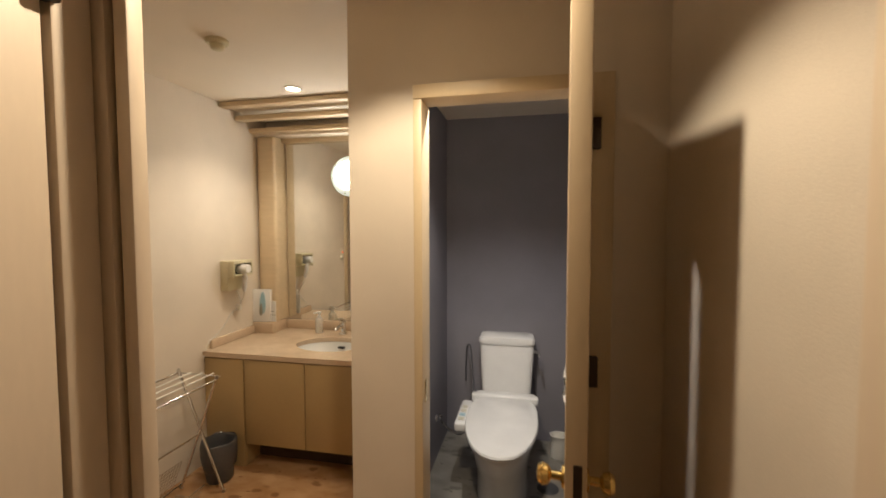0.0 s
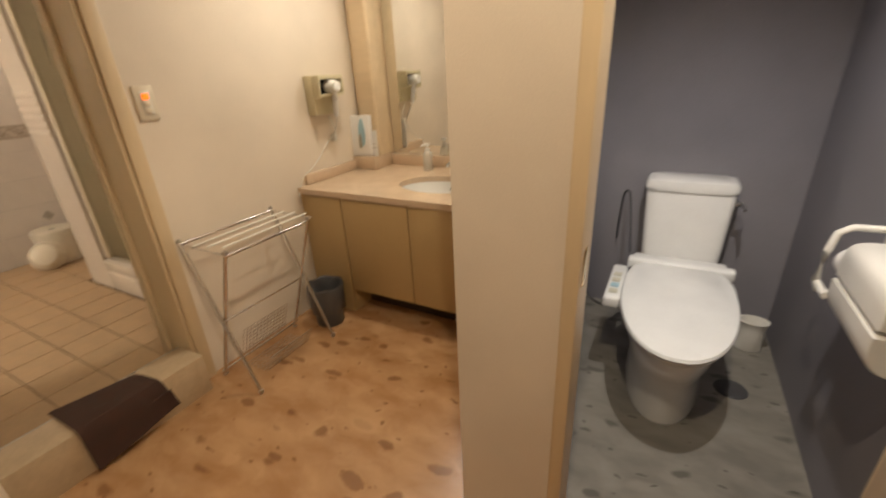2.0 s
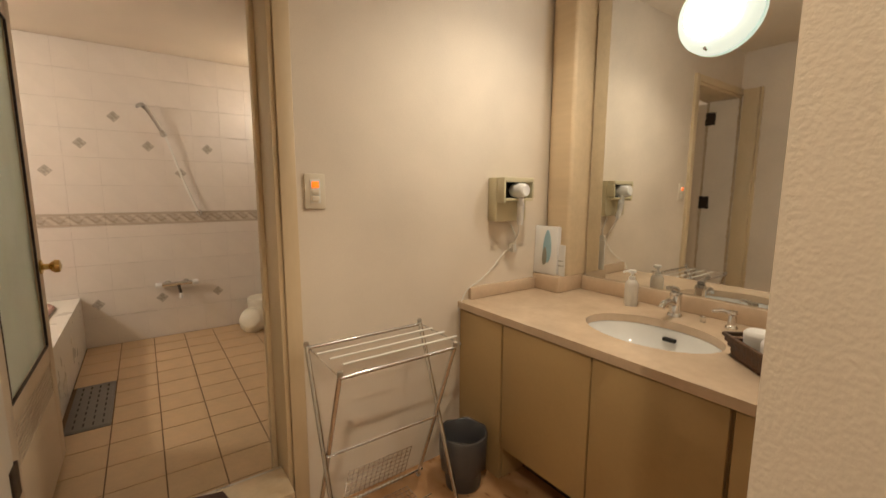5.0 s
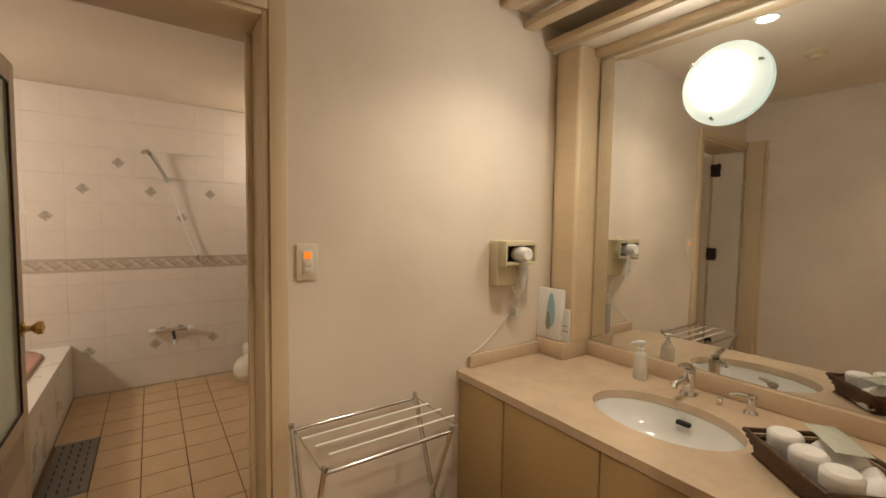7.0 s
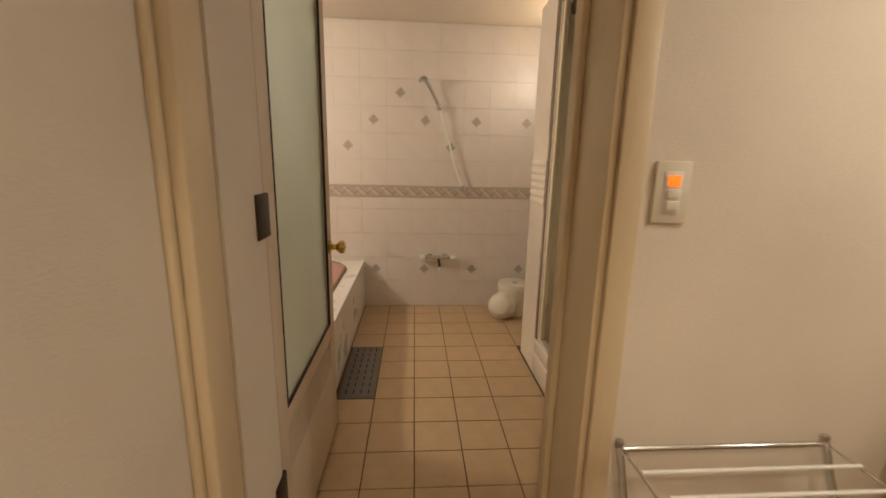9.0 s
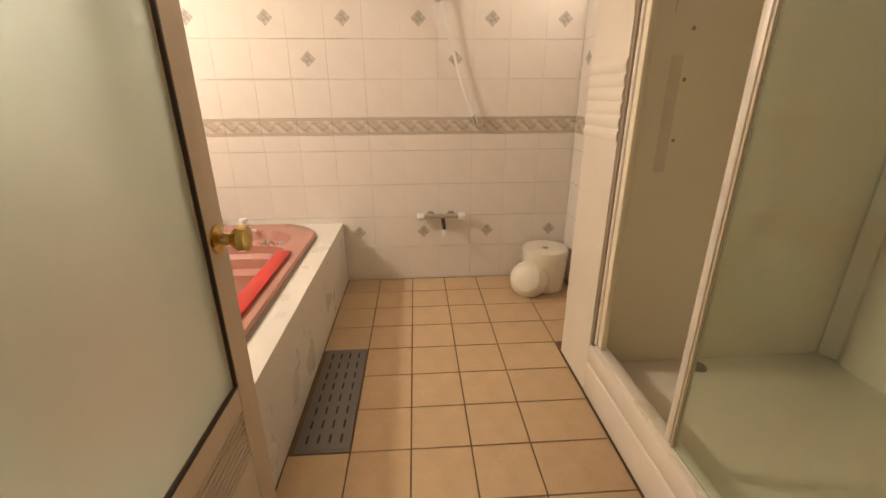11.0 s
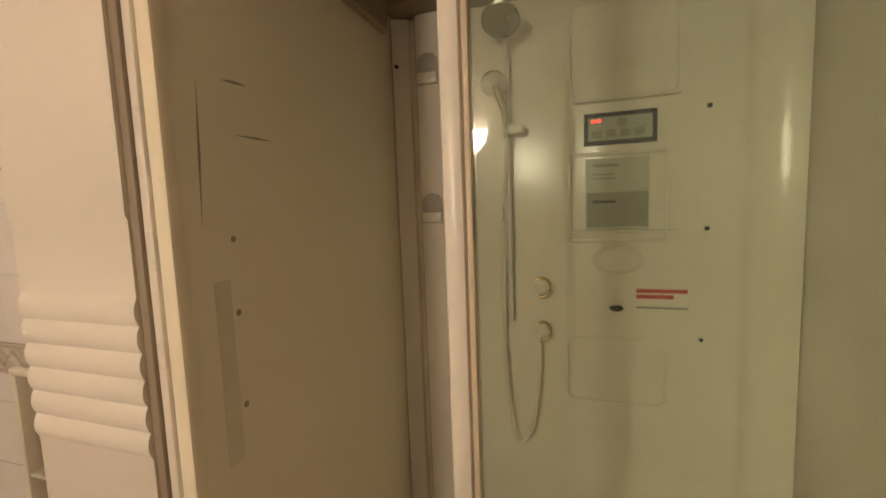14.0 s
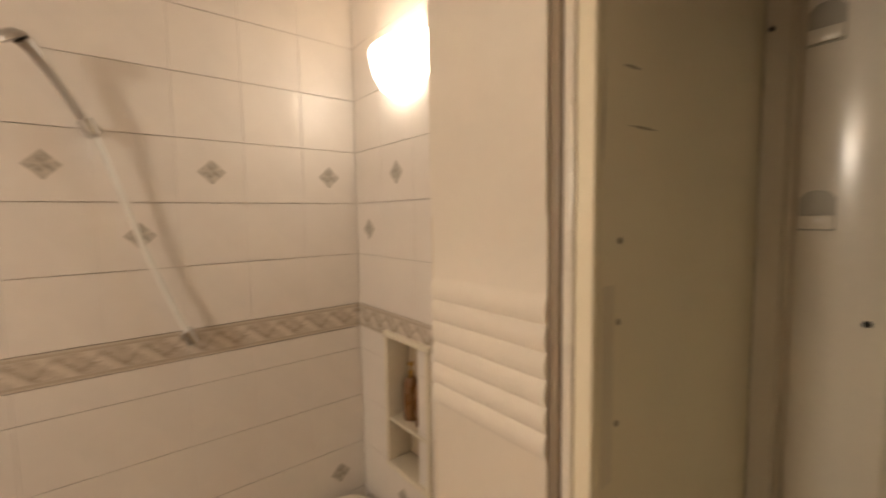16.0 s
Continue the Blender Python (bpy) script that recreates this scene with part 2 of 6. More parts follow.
M_ACRYLIC_DULL = mat("cabin_side_acrylic", (0.87, 0.78, 0.59), 0.55, 0, 0.0, 4, 50, 0.0, 0.001, spec=0.25)
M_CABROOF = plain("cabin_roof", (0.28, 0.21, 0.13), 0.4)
M_SCUFF = plain("scuffed_acrylic", (0.40, 0.33, 0.22), 0.6)
M_RAILMARK = plain("stained_acrylic", (0.79, 0.705, 0.53), 0.35)
M_SATIN = plain("satin_grey", (0.46, 0.43, 0.39), 0.32, 0.6)
M_ALU = plain("ivory_aluminium", (0.80, 0.73, 0.62), 0.3)
M_SEAL = plain("cabin_seal", (0.32, 0.25, 0.175), 0.5)
M_TRACK = plain("cabin_track", (0.62, 0.51, 0.36), 0.35)
M_GREENGLASS = glass("cabin_glass", (0.73, 0.79, 0.64), 0.015, 0.05)
M_GREENGLASS.node_tree.nodes["Principled BSDF"].inputs["IOR"].default_value = 1.33
M_FROST = glass("frosted_glass", (0.86, 0.92, 0.84), 0.55, 0.45)
M_MIRROR = plain("mirror_silver", (0.80, 0.80, 0.77), 0.0, 1.0)
M_MIRROR.node_tree.nodes["Principled BSDF"].inputs["Base Color"].default_value = (0.78, 0.79, 0.75, 1)
M_BASKET = mat("woven_rattan", (0.115, 0.055, 0.025), 0.6, 0, 0.3, 40, 160, 0.8, 0.004)
M_WRAP = plain("white_wrap", (0.80, 0.79, 0.77), 0.4)
M_PUMP = glass("clear_bottle", (0.92, 0.90, 0.84), 0.2, 0.6)
M_BLUE = plain("blue_plastic", (0.34, 0.52, 0.60), 0.35)
M_INK = plain("dark_print", (0.025, 0.022, 0.02), 0.5)
M_GREYPRINT = plain("grey_print", (0.30, 0.29, 0.24), 0.5)
M_LCD = plain("lcd_panel", (0.48, 0.50, 0.42), 0.2)
M_AMBER = plain("amber_bottle", (0.20, 0.095, 0.03), 0.3)
M_CARD = plain("faded_card", (0.56, 0.54, 0.44), 0.5)
# darker copy of the cabin acrylic, with the niche's shade in its colour
M_NICHE_SHADE = plain("acrylic_niche_shade", (0.46, 0.42, 0.34), 0.4)
M_DRAIN = plain("dull_steel", (0.20, 0.19, 0.18), 0.42, 0.5)
M_STOOL = plain("ivory_bath_plastic", (0.80, 0.74, 0.61), 0.35)
# near-black that puts the shade of gaps and recesses into the colour
M_SHADOWGAP = plain("gap_shade", (0.05, 0.03, 0.018), 0.9)
M_GLOBE = glow("lamp_globe", (1.0, 0.94, 0.85), GLOBE)
M_SCONCE_N = glow("sconce_glass", (1.0, 0.875, 0.725), SCONCE_N)
M_SCONCE_S = glow("sconce_glass", (1.0, 0.875, 0.725), SCONCE_S)
M_RIM = glow("lamp_rim", (0.80, 0.92, 0.84), 0.55)
M_DOWN = glow("downlight_lens", (1.0, 0.86, 0.62), 25)
M_ORANGE = glow("orange_pilot", (1.0, 0.16, 0.012), 1.1)
M_REDLED = glow("red_digits", (1.0, 0.03, 0.02), 4.0)

# ---------------------------------------------------------------- mesh helpers


def box(bm, a, b, bevel=0.0, seg=2, m=None):
    """Box from corner a to corner b, with rounded edges."""
    r = bmesh.ops.create_cube(bm, size=1.0)
    vs = r["verts"]
    s = [abs(b[i] - a[i]) for i in range(3)]
    c = [(b[i] + a[i]) / 2 for i in range(3)]
    bmesh.ops.scale(bm, vec=s, verts=vs)
    bmesh.ops.translate(bm, vec=c, verts=vs)
    if bevel:
        es = list({e for v in vs for e in v.link_edges})
        out = bmesh.ops.bevel(bm, geom=es, offset=min(bevel, 0.45 * min(s)), segments=seg, affect="EDGES", profile=0.5)
        vs = list({v for f in out["faces"] for v in f.verts} | {v for v in vs if v.is_valid})
    if m is not None:
        bmesh.ops.transform(bm, matrix=m, verts=vs)
    return vs


def tube(bm, pts, r, n=10, closed=False):
    """Round bar along a polyline."""
    pts = [Vector(p) for p in pts]
    rings = []
    up = Vector((0, 0, 1))
    k = len(pts)
    for i, p in enumerate(pts):
        a = pts[i - 1] if (i or closed) else p
        b = pts[(i + 1) % k] if (i < k - 1 or closed) else p
        d = (b - a).normalized()
        u = d.cross(up)
        if u.length < 0.05:
            u = d.cross(Vector((1, 0, 0)))
        u.normalize()
        w = u.cross(d)
        rr = r[i] if isinstance(r, (list, tuple)) else r
        rings.append([bm.verts.new(p + rr * (math.cos(t) * u + math.sin(t) * w)) for t in (2 * math.pi * j / n for j in range(n))])
    for i in range(k if closed else k - 1):
        a, b = rings[i], rings[(i + 1) % k]
        for j in range(n):
            bm.faces.new((a[j], a[(j + 1) % n], b[(j + 1) % n], b[j]))
    if not closed:
        bm.faces.new(rings[0][::-1])
        bm.faces.new(rings[-1])


def lathe(bm, profile, at=(0, 0, 0), n=28, m=None, squash=(1, 1)):
    """Turned shape: profile of (radius, height); m turns it."""
    m = m or Matrix.Identity(4)
    rings = []
    for r, z in profile:
        rings.append([bm.verts.new(Vector(at) + (m @ Vector((r * squash[0] * math.cos(t), r * squash[1] * math.sin(t), z)))) for t in (2 * math.pi * j / n for j in range(n))])
    for a, b in zip(rings, rings[1:]):
        for j in range(n):
            bm.faces.new((a[j], a[(j + 1) % n], b[(j + 1) % n], b[j]))
    if profile[0][0] > 1e-6:
        bm.faces.new(rings[0][::-1])
    if profile[-1][0] > 1e-6:
        bm.faces.new(rings[-1])


def loft(bm, rings):
    """Skin over rings of points, capped at both ends."""
    rs = [[bm.verts.new(p) for p in ring] for ring in rings]
    n = len(rs[0])
    for a, b in zip(rs, rs[1:]):
        for j in range(n):
            bm.faces.new((a[j], a[(j + 1) % n], b[(j + 1) % n], b[j]))
    bm.faces.new(rs[0][::-1])
    bm.faces.new(rs[-1])


def mesh_of(name, bm, material, smooth=True):
    bmesh.ops.remove_doubles(bm, verts=bm.verts, dist=1e-6)
    bmesh.ops.recalc_face_normals(bm, faces=bm.faces)
    me = bpy.data.meshes.new(name)
    bm.to_mesh(me)
    bm.free()
    me.materials.append(material)
    if smooth:
        for p in me.polygons:
            p.use_smooth = True
        me.set_sharp_from_angle(angle=radians(38))
    return me


def part(name, bm, material, parent, label="", smooth=True):
    ob = new(name, mesh_of(name, bm, material, smooth))
    if parent is not None:
        ob.parent = parent
        ob.matrix_parent_inverse = parent.matrix_basis.inverted()
    if label:
        tagged(ob, label)
    return ob


def thing(name, at, label, category, group="", kind=""):
    """An empty at the base of a thing; its parts are built in world places."""
    ob = new(name)
    ob.empty_display_size = 0.05
    ob.matrix_basis = Matrix.Translation(at)
    return tagged(ob, label, category, group, kind)


def bpart(name, a, b, material, parent, bevel=0.003, label="", m=None):
    bm = bmesh.new()
    box(bm, a, b, bevel, 2, m)
    return part(name, bm, material, parent, label)


def solid(name, boxes, material, label="", category="", bevel=0.0, kind="structure"):
    bm = bmesh.new()
    for a, b in boxes:
        box(bm, a, b, bevel)
    ob = new(name, mesh_of(name, bm, material))
    return tagged(ob, label, category, "", kind)


# ---------------------------------------------------------------- large structure
XS, XB = -1.274, -1.50            # wash room side and bath side of the switch wall
BATH_W, BATH_N, BATH_S = -4.225, 3.386, 0.22
BF = -0.06                         # bath floor
CEIL, BCEIL, TCEIL = 2.41, 2.42, 2.34
DOOR_Y0, DOOR_Y1, DOOR_TOP = 1.90, 2.673, 2.06

solid("floor", [((XS - 0.02, 1.60, -0.10), (0.18, 4.30, 0.0)), ((0.18, -1.0, -0.10), (1.40, 2.68, 0.0)), ((-0.60, -1.0, -0.10), (0.18, 1.60, 0.0))], M_VINYL, "brown marbled vinyl floor, glossy", "floor")
solid("floor_toilet", [((0.18, 2.68, -0.10), (1.20, 4.30, 0.001))], M_VINYL_GREY, "grey marbled vinyl toilet floor", "floor")
solid("floor_bath", [((-4.40, 0.10, -0.16), (-1.30, 4.45, BF - 0.006))], M_GROUT, "ochre square floor tiles with dark grout", "floor")
solid("ceiling", [((XS - 0.13, 1.60, CEIL), (1.40, 4.40, CEIL + 0.1)), ((-0.60, -1.0, CEIL), (1.40, 1.60, CEIL + 0.1))], M_CEIL, "cream painted ceiling", "ceiling")
solid("ceiling_toilet", [((0.21, 2.685, TCEIL), (1.12, 4.19, TCEIL + 0.06))], M_CEIL, "pale toilet ceiling", "ceiling")
solid("ceiling_bath", [((-4.40, 0.10, BCEIL), (XB - 0.002, 4.50, BCEIL + 0.1))], M_CEIL, "cream bathroom ceiling", "ceiling")

# switch wall between wash room and bath, with the door opening
solid("wall_switch", [((XB, DOOR_Y1, -0.1), (XS, 4.30, CEIL)), ((XB, DOOR_Y0, DOOR_TOP), (XS, DOOR_Y1, CEIL)), ((XB, 0.10, -0.1), (XS, DOOR_Y0, CEIL))], M_PAPER, "cream textured wallpaper wall", "wall")
solid("wall_mirror", [((XS, 4.19, -0.1), (1.40, 4.30, CEIL))], M_PAPER, "cream wall behind the wash counter", "wall")
solid("wall_south", [((XS, 1.745, 0), (-0.13, 1.88, CEIL))], M_PAPER, "cream textured wallpaper wall", "wall")
solid("wall_partition", [((0.15, 2.60, 0), (0.207, 4.19, CEIL)), ((0.207, 2.60, 0), (0.41, 2.685, CEIL)), ((0.41, 2.60, 2.02), (1.00, 2.685, CEIL)), ((1.00, 2.60, 0), (1.24, 2.685, CEIL))], M_PAPER, "beige textured partition round the toilet", "wall")
solid("wall_toilet_lining", [((0.207, 2.686, 0), (0.211, 4.186, TCEIL)), ((0.207, 4.186, 0), (1.12, 4.19, TCEIL)), ((1.12, 2.686, 0), (1.24, 4.19, TCEIL)), ((1.003, 2.686, 0), (1.12, 2.690, TCEIL))], M_PAPER_GREY, "grey textured toilet wallpaper", "wall")
solid("wall_hall", [((1.24, -1.0, 0), (1.36, 4.19, CEIL)), ((-0.60, -1.1, 0), (1.36, -1.0, CEIL)), ((-0.72, -1.1, 0), (-0.60, 1.745, CEIL)), ((-0.60, 1.64, 0), (0.06, 1.744, CEIL))], M_PAPER, "beige textured hall wallpaper", "wall")

# bath walls behind the tiles
solid("wall_bath_west", [((BATH_W - 0.15, 0.10, -0.1), (BATH_W - 0.006, 4.50, BCEIL))], M_WALLGROUT, "off-white glazed wall tiles with diamond motifs", "wall")
solid("wall_bath_north", [((BATH_W - 0.005, BATH_N + 0.006, -0.1), (-3.998, 4.50, BCEIL)), ((-3.687, BATH_N + 0.006, -0.1), (-3.246, 4.50, BCEIL)), ((-3.998, BATH_N + 0.006, -0.1), (-3.687, 4.50, 0.405)), ((-3.998, BATH_N + 0.006, 0.992), (-3.687, 4.50, BCEIL)), ((-3.998, BATH_N + 0.106, 0.405), (-3.687, 4.50, 0.992)), ((-3.245, 4.40, -0.1), (XB, 4.50, BCEIL))], M_WALLGROUT, "off-white glazed wall tiles", "wall")
solid("wall_bath_south", [((BATH_W - 0.005, 0.10, -0.1), (XB, BATH_S, BCEIL))], M_WALLTILE, "off-white bathroom wall", "wall")
solid("wall_bath_east_lining", [((XB - 0.012, BATH_S, BF), (XB - 0.001, DOOR_Y0 - 0.03, BCEIL)), ((XB - 0.012, DOOR_Y1 + 0.03, BF), (XB - 0.001, 4.40, BCEIL)), ((XB - 0.012, DOOR_Y0 - 0.03, DOOR_TOP + 0.03), (XB - 0.001, DOOR_Y1 + 0.03, BCEIL))], M_WALLTILE, "off-white bathroom wall", "wall")

# bath door kerb and frames
solid("door_kerb", [((-1.345, DOOR_Y0 - 0.018, -0.1), (-1.176, DOOR_Y1 - 0.02, 0.188))], M_KERB, "beige stone kerb under the bathroom door", "kerb", 0.006)


def door_frame():
    f = thing("door_frame_bath", (XS, DOOR_Y1, 0.0), "cream painted bathroom door frame", "door frame", kind="structure")
    bpart("side_casing", (XS - 0.001, DOOR_Y1, 0.0), (XS + 0.022, DOOR_Y1 + 0.055, DOOR_TOP + 0.055), M_TRIM, f, 0.004)
    bpart("jamb", (XB - 0.02, DOOR_Y1 - 0.018, BF), (XS + 0.012, DOOR_Y1 - 0.001, DOOR_TOP), M_TRIM, f, 0.003)
    bpart("door_stop", (XB + 0.035, DOOR_Y1 - 0.035, BF), (XB + 0.075, DOOR_Y1 - 0.0185, DOOR_TOP - 0.02), M_TRIM, f, 0.002)
    bpart("head_casing", (XS - 0.001, DOOR_Y0 - 0.015, DOOR_TOP), (XS + 0.022, DOOR_Y1 - 0.0005, DOOR_TOP + 0.055), M_TRIM, f, 0.004)
    bpart("head_jamb", (XB - 0.02, DOOR_Y0 + 0.0, DOOR_TOP - 0.018), (XS + 0.012, DOOR_Y1 - 0.019, DOOR_TOP - 0.001), M_TRIM, f, 0.003)
    # darker than the other trim: this jamb's shade is put into its colour
    bpart("hinge_jamb", (XB - 0.02, DOOR_Y0 - 0.022, BF), (XS + 0.012, DOOR_Y0 - 0.004, DOOR_TOP), M_TANDOOR_JAMBSHADE, f, 0.003)
    # moulded casing on the return beside the door
    bpart("return_casing", (XS + 0.025, 1.879, 0.0), (-1.145, 1.905, DOOR_TOP + 0.05), M_TRIM, f, 0.004)
    bpart("return_bead", (-1.1445, 1.88, 0.0), (-1.126, 1.918, DOOR_TOP + 0.05), M_TRIM, f, 0.008)
    bpart("return_bead", (-1.1255, 1.88, 0.0), (-1.106, 1.896, DOOR_TOP + 0.05), M_TRIM, f, 0.006)
    return f


door_frame()


def bath_door():
    """Glazed leaf, open at a right angle into the bathroom, with a louvre at its foot."""
    x1, x0, y0, y1, z0, z1 = XB - 0.022, -2.345, 1.860, 1.894, 0.0, 2.035
    d = thing("door_bath", (x1, y1, z0), "open cream bathroom door with frosted glass", "door", kind="structure")
    bpart("stile", (x0, y0, z0), (x0 + 0.085, y1, z1), M_DOORPAINT, d, 0.004)
    bpart("stile", (x1 - 0.085, y0, z0), (x1, y1, z1), M_DOORPAINT, d, 0.004)
    bpart("top_rail", (x0 + 0.085, y0 + 0.001, 1.945), (x1 - 0.085, y1 - 0.001, z1), M_DOORPAINT, d, 0.003)
    bpart("middle_rail", (x0 + 0.085, y0 + 0.001, 0.49), (x1 - 0.085, y1 - 0.001, 0.56), M_DOORPAINT, d, 0.003)
    bpart("bottom_rail", (x0 + 0.085, y0 + 0.001, z0), (x1 - 0.085, y1 - 0.001, 0.35), M_DOORPAINT, d, 0.003)
    bpart("glass_pane", (x0 + 0.080, y0 + 0.013, 0.555), (x1 - 0.080, y0 + 0.019, 1.95), M_FROST, d, 0.0, "frosted glass pane")
    for a, b in (((x0 + 0.085, y1 - 0.008, 0.56), (x0 + 0.093, y1 + 0.001, 1.945)), ((x1 - 0.093, y1 - 0.008, 0.56), (x1 - 0.085, y1 + 0.001, 1.945)), ((x0 + 0.093, y1 - 0.008, 0.56), (x1 - 0.093, y1 + 0.001, 0.568)), ((x0 + 0.093, y1 - 0.008, 1.937), (x1 - 0.093, y1 + 0.001, 1.945))):
        bpart("glazing_seal", a, b, M_DARKMETAL, d, 0.001)
    for i in range(8):
        z = 0.356 + i * 0.017
        bpart("louvre_slat", (x0 + 0.086, y0 + 0.004, z), (x1 - 0.086, y1 - 0.004, z + 0.007), M_DOORPAINT, d, 0.001)
    # dark sheet painting the shade between the slats
    bpart("louvre_shade", (x0 + 0.086, y0 + 0.006, 0.352), (x1 - 0.086, y0 + 0.009, 0.488), M_SHADOWGAP, d, 0.0)
    bm = bmesh.new()
    turn = pose(0, 0, 0, -90, 0, 0)
    lathe(bm, [(0.0, 0.0), (0.032, 0.0), (0.032, 0.006), (0.014, 0.012), (0.013, 0.03), (0.020, 0.036), (0.030, 0.05), (0.028, 0.066), (0.0, 0.074)], (x0 + 0.045, y1, 0.915), 20, turn)
    part("door_knob", bm, M_BRASS, d, "brass door knob")
    bpart("latch_plate", (x0 - 0.002, y0 + 0.006, 0.85), (x0 + 0.001, y1 - 0.006, 0.98), M_BRASS, d, 0.001)
    for z in (1.90, 1.165, 0.36):
        bpart("hinge", (x1 - 0.002, y1 - 0.002, z - 0.055), (x1 + 0.080, y1 + 0.012, z + 0.055), M_DARKMETAL, d, 0.003, "dark bronze hinge")


bath_door()


def toilet_door_frame():
    f = thing("door_frame_toilet", (0.41, 2.60, 0.0), "cream painted toilet door frame", "door frame", kind="structure")
    bpart("side_casing", (0.40, 2.585, 0.0), (0.432, 2.70, 2.0), M_TRIM, f, 0.004)
    bpart("side_casing", (0.985, 2.585, 0.0), (1.005, 2.70, 2.0), M_TRIM, f, 0.004)
    bpart("hinge_casing", (1.006, 2.588, 0.0), (1.075, 2.5995, 2.05), M_TRIM, f, 0.004)
    bpart("head_casing", (0.40, 2.583, 2.001), (1.005, 2.70, 2.05), M_TRIM, f, 0.004)
    bpart("strike_plate", (0.4315, 2.615, 0.90), (0.434, 2.645, 0.98), M_BRASS, f, 0.001)


toilet_door_frame()


def toilet_door():
    """Flush leaf, open at a right angle towards the hall."""
    d = thing("door_toilet", (0.985, 2.58, 0.01), "open beige flush toilet door", "door", kind="structure")
    m = Matrix.Translation((0.978, 2.578, 0)) @ Matrix.Rotation(radians(-5), 4, "Z")
    bm = bmesh.new()
    box(bm, (-0.048, -0.50, 0.012), (0.0, 0.0, 2.03), 0.004, 2, m)
    part("leaf", bm, M_TANDOOR_JAMBSHADE, d)
    for side, x in ((-1, -0.048), (1, 0.0)):
        bm = bmesh.new()
        lathe(bm, [(0.0, 0.0), (0.026, 0.0), (0.026, 0.006), (0.010, 0.010), (0.010, 0.03), (0.022, 0.038), (0.026, 0.052), (0.020, 0.062), (0.0, 0.066)], (0, 0, 0), 20, m @ Matrix.Translation((x, -0.44, 0.955)) @ Matrix.Rotation(radians(90 * side), 4, "Y"))
        part("door_knob", bm, M_BRASS, d, "brass door knob")
    bm = bmesh.new()
    box(bm, (-0.030, -0.5015, 0.89), (-0.010, -0.499, 1.02), 0.001, 1, m)
    part("latch_plate", bm, M_DARKMETAL, d)
    for z in (1.85, 1.07, 0.25):
        bpart("hinge", (0.980, 2.562, z - 0.05), (1.030, 2.5875, z + 0.05), M_DARKMETAL, d, 0.003, "dark bronze hinge")


toilet_door()


def hall_door():
    """Frame at the hall side and the leaf folded back along it."""
    f = thing("door_frame_hall", (0.125, 1.75, 0.0), "beige painted hall door frame", "door frame", kind="structure")
    bpart("jamb", (0.062, 1.640, 0.0), (0.117, 1.6995, CEIL - 0.002), M_DOORPAINT, f, 0.004)
    bpart("jamb_rebate", (0.062, 1.700, 0.0), (0.140, 1.734, CEIL - 0.002), M_DOORPAINT, f, 0.004)
    bpart("door_stop", (0.1485, 1.706, 0.0), (0.176, 1.737, CEIL - 0.002), M_DOORPAINT, f, 0.004)
    # dark strip standing in for the shade between rebate and stop
    bpart("shadow_gap", (0.1405, 1.716, 0.0), (0.148, 1.736, CEIL - 0.002), M_SHADOWGAP, f, 0.0)
    bpart("jamb_end", (-0.1295, 1.7455, 0.0), (-0.085, 1.84, CEIL - 0.002), M_DOORPAINT, f, 0.004)
    bpart("opposite_jamb", (1.205, 1.60, 0.0), (1.2395, 1.745, CEIL - 0.002), M_DOORPAINT, f, 0.004)
    d = thing("door_hall", (0.11, 1.59, 0.01), "open beige flush hall door", "door", kind="structure")
    bpart("leaf", (0.070, 0.82, 0.012), (0.112, 1.632, 2.04), M_DOORPAINT, d, 0.004)
    for z in (1.93, 0.25):
        bpart("hinge", (0.106, 1.622, z - 0.055), (0.130, 1.648, z + 0.055), M_DARKMETAL, d, 0.004, "dark bronze hinge")


hall_door()

# ---------------------------------------------------------------- wash room
VX0, VX1, VF, CT = -1.274, 0.149, 3.47, 0.745      # counter ends, front, top
BX, BY, BRX, BRY = -0.53, 3.785, 0.245, 0.176        # basin


def oval(rx, ry, z, n=48, cx=BX, cy=BY):
    return [Vector((cx + rx * math.cos(2 * math.pi * i / n), cy + ry * math.sin(2 * math.pi * i / n), z)) for i in range(n)]


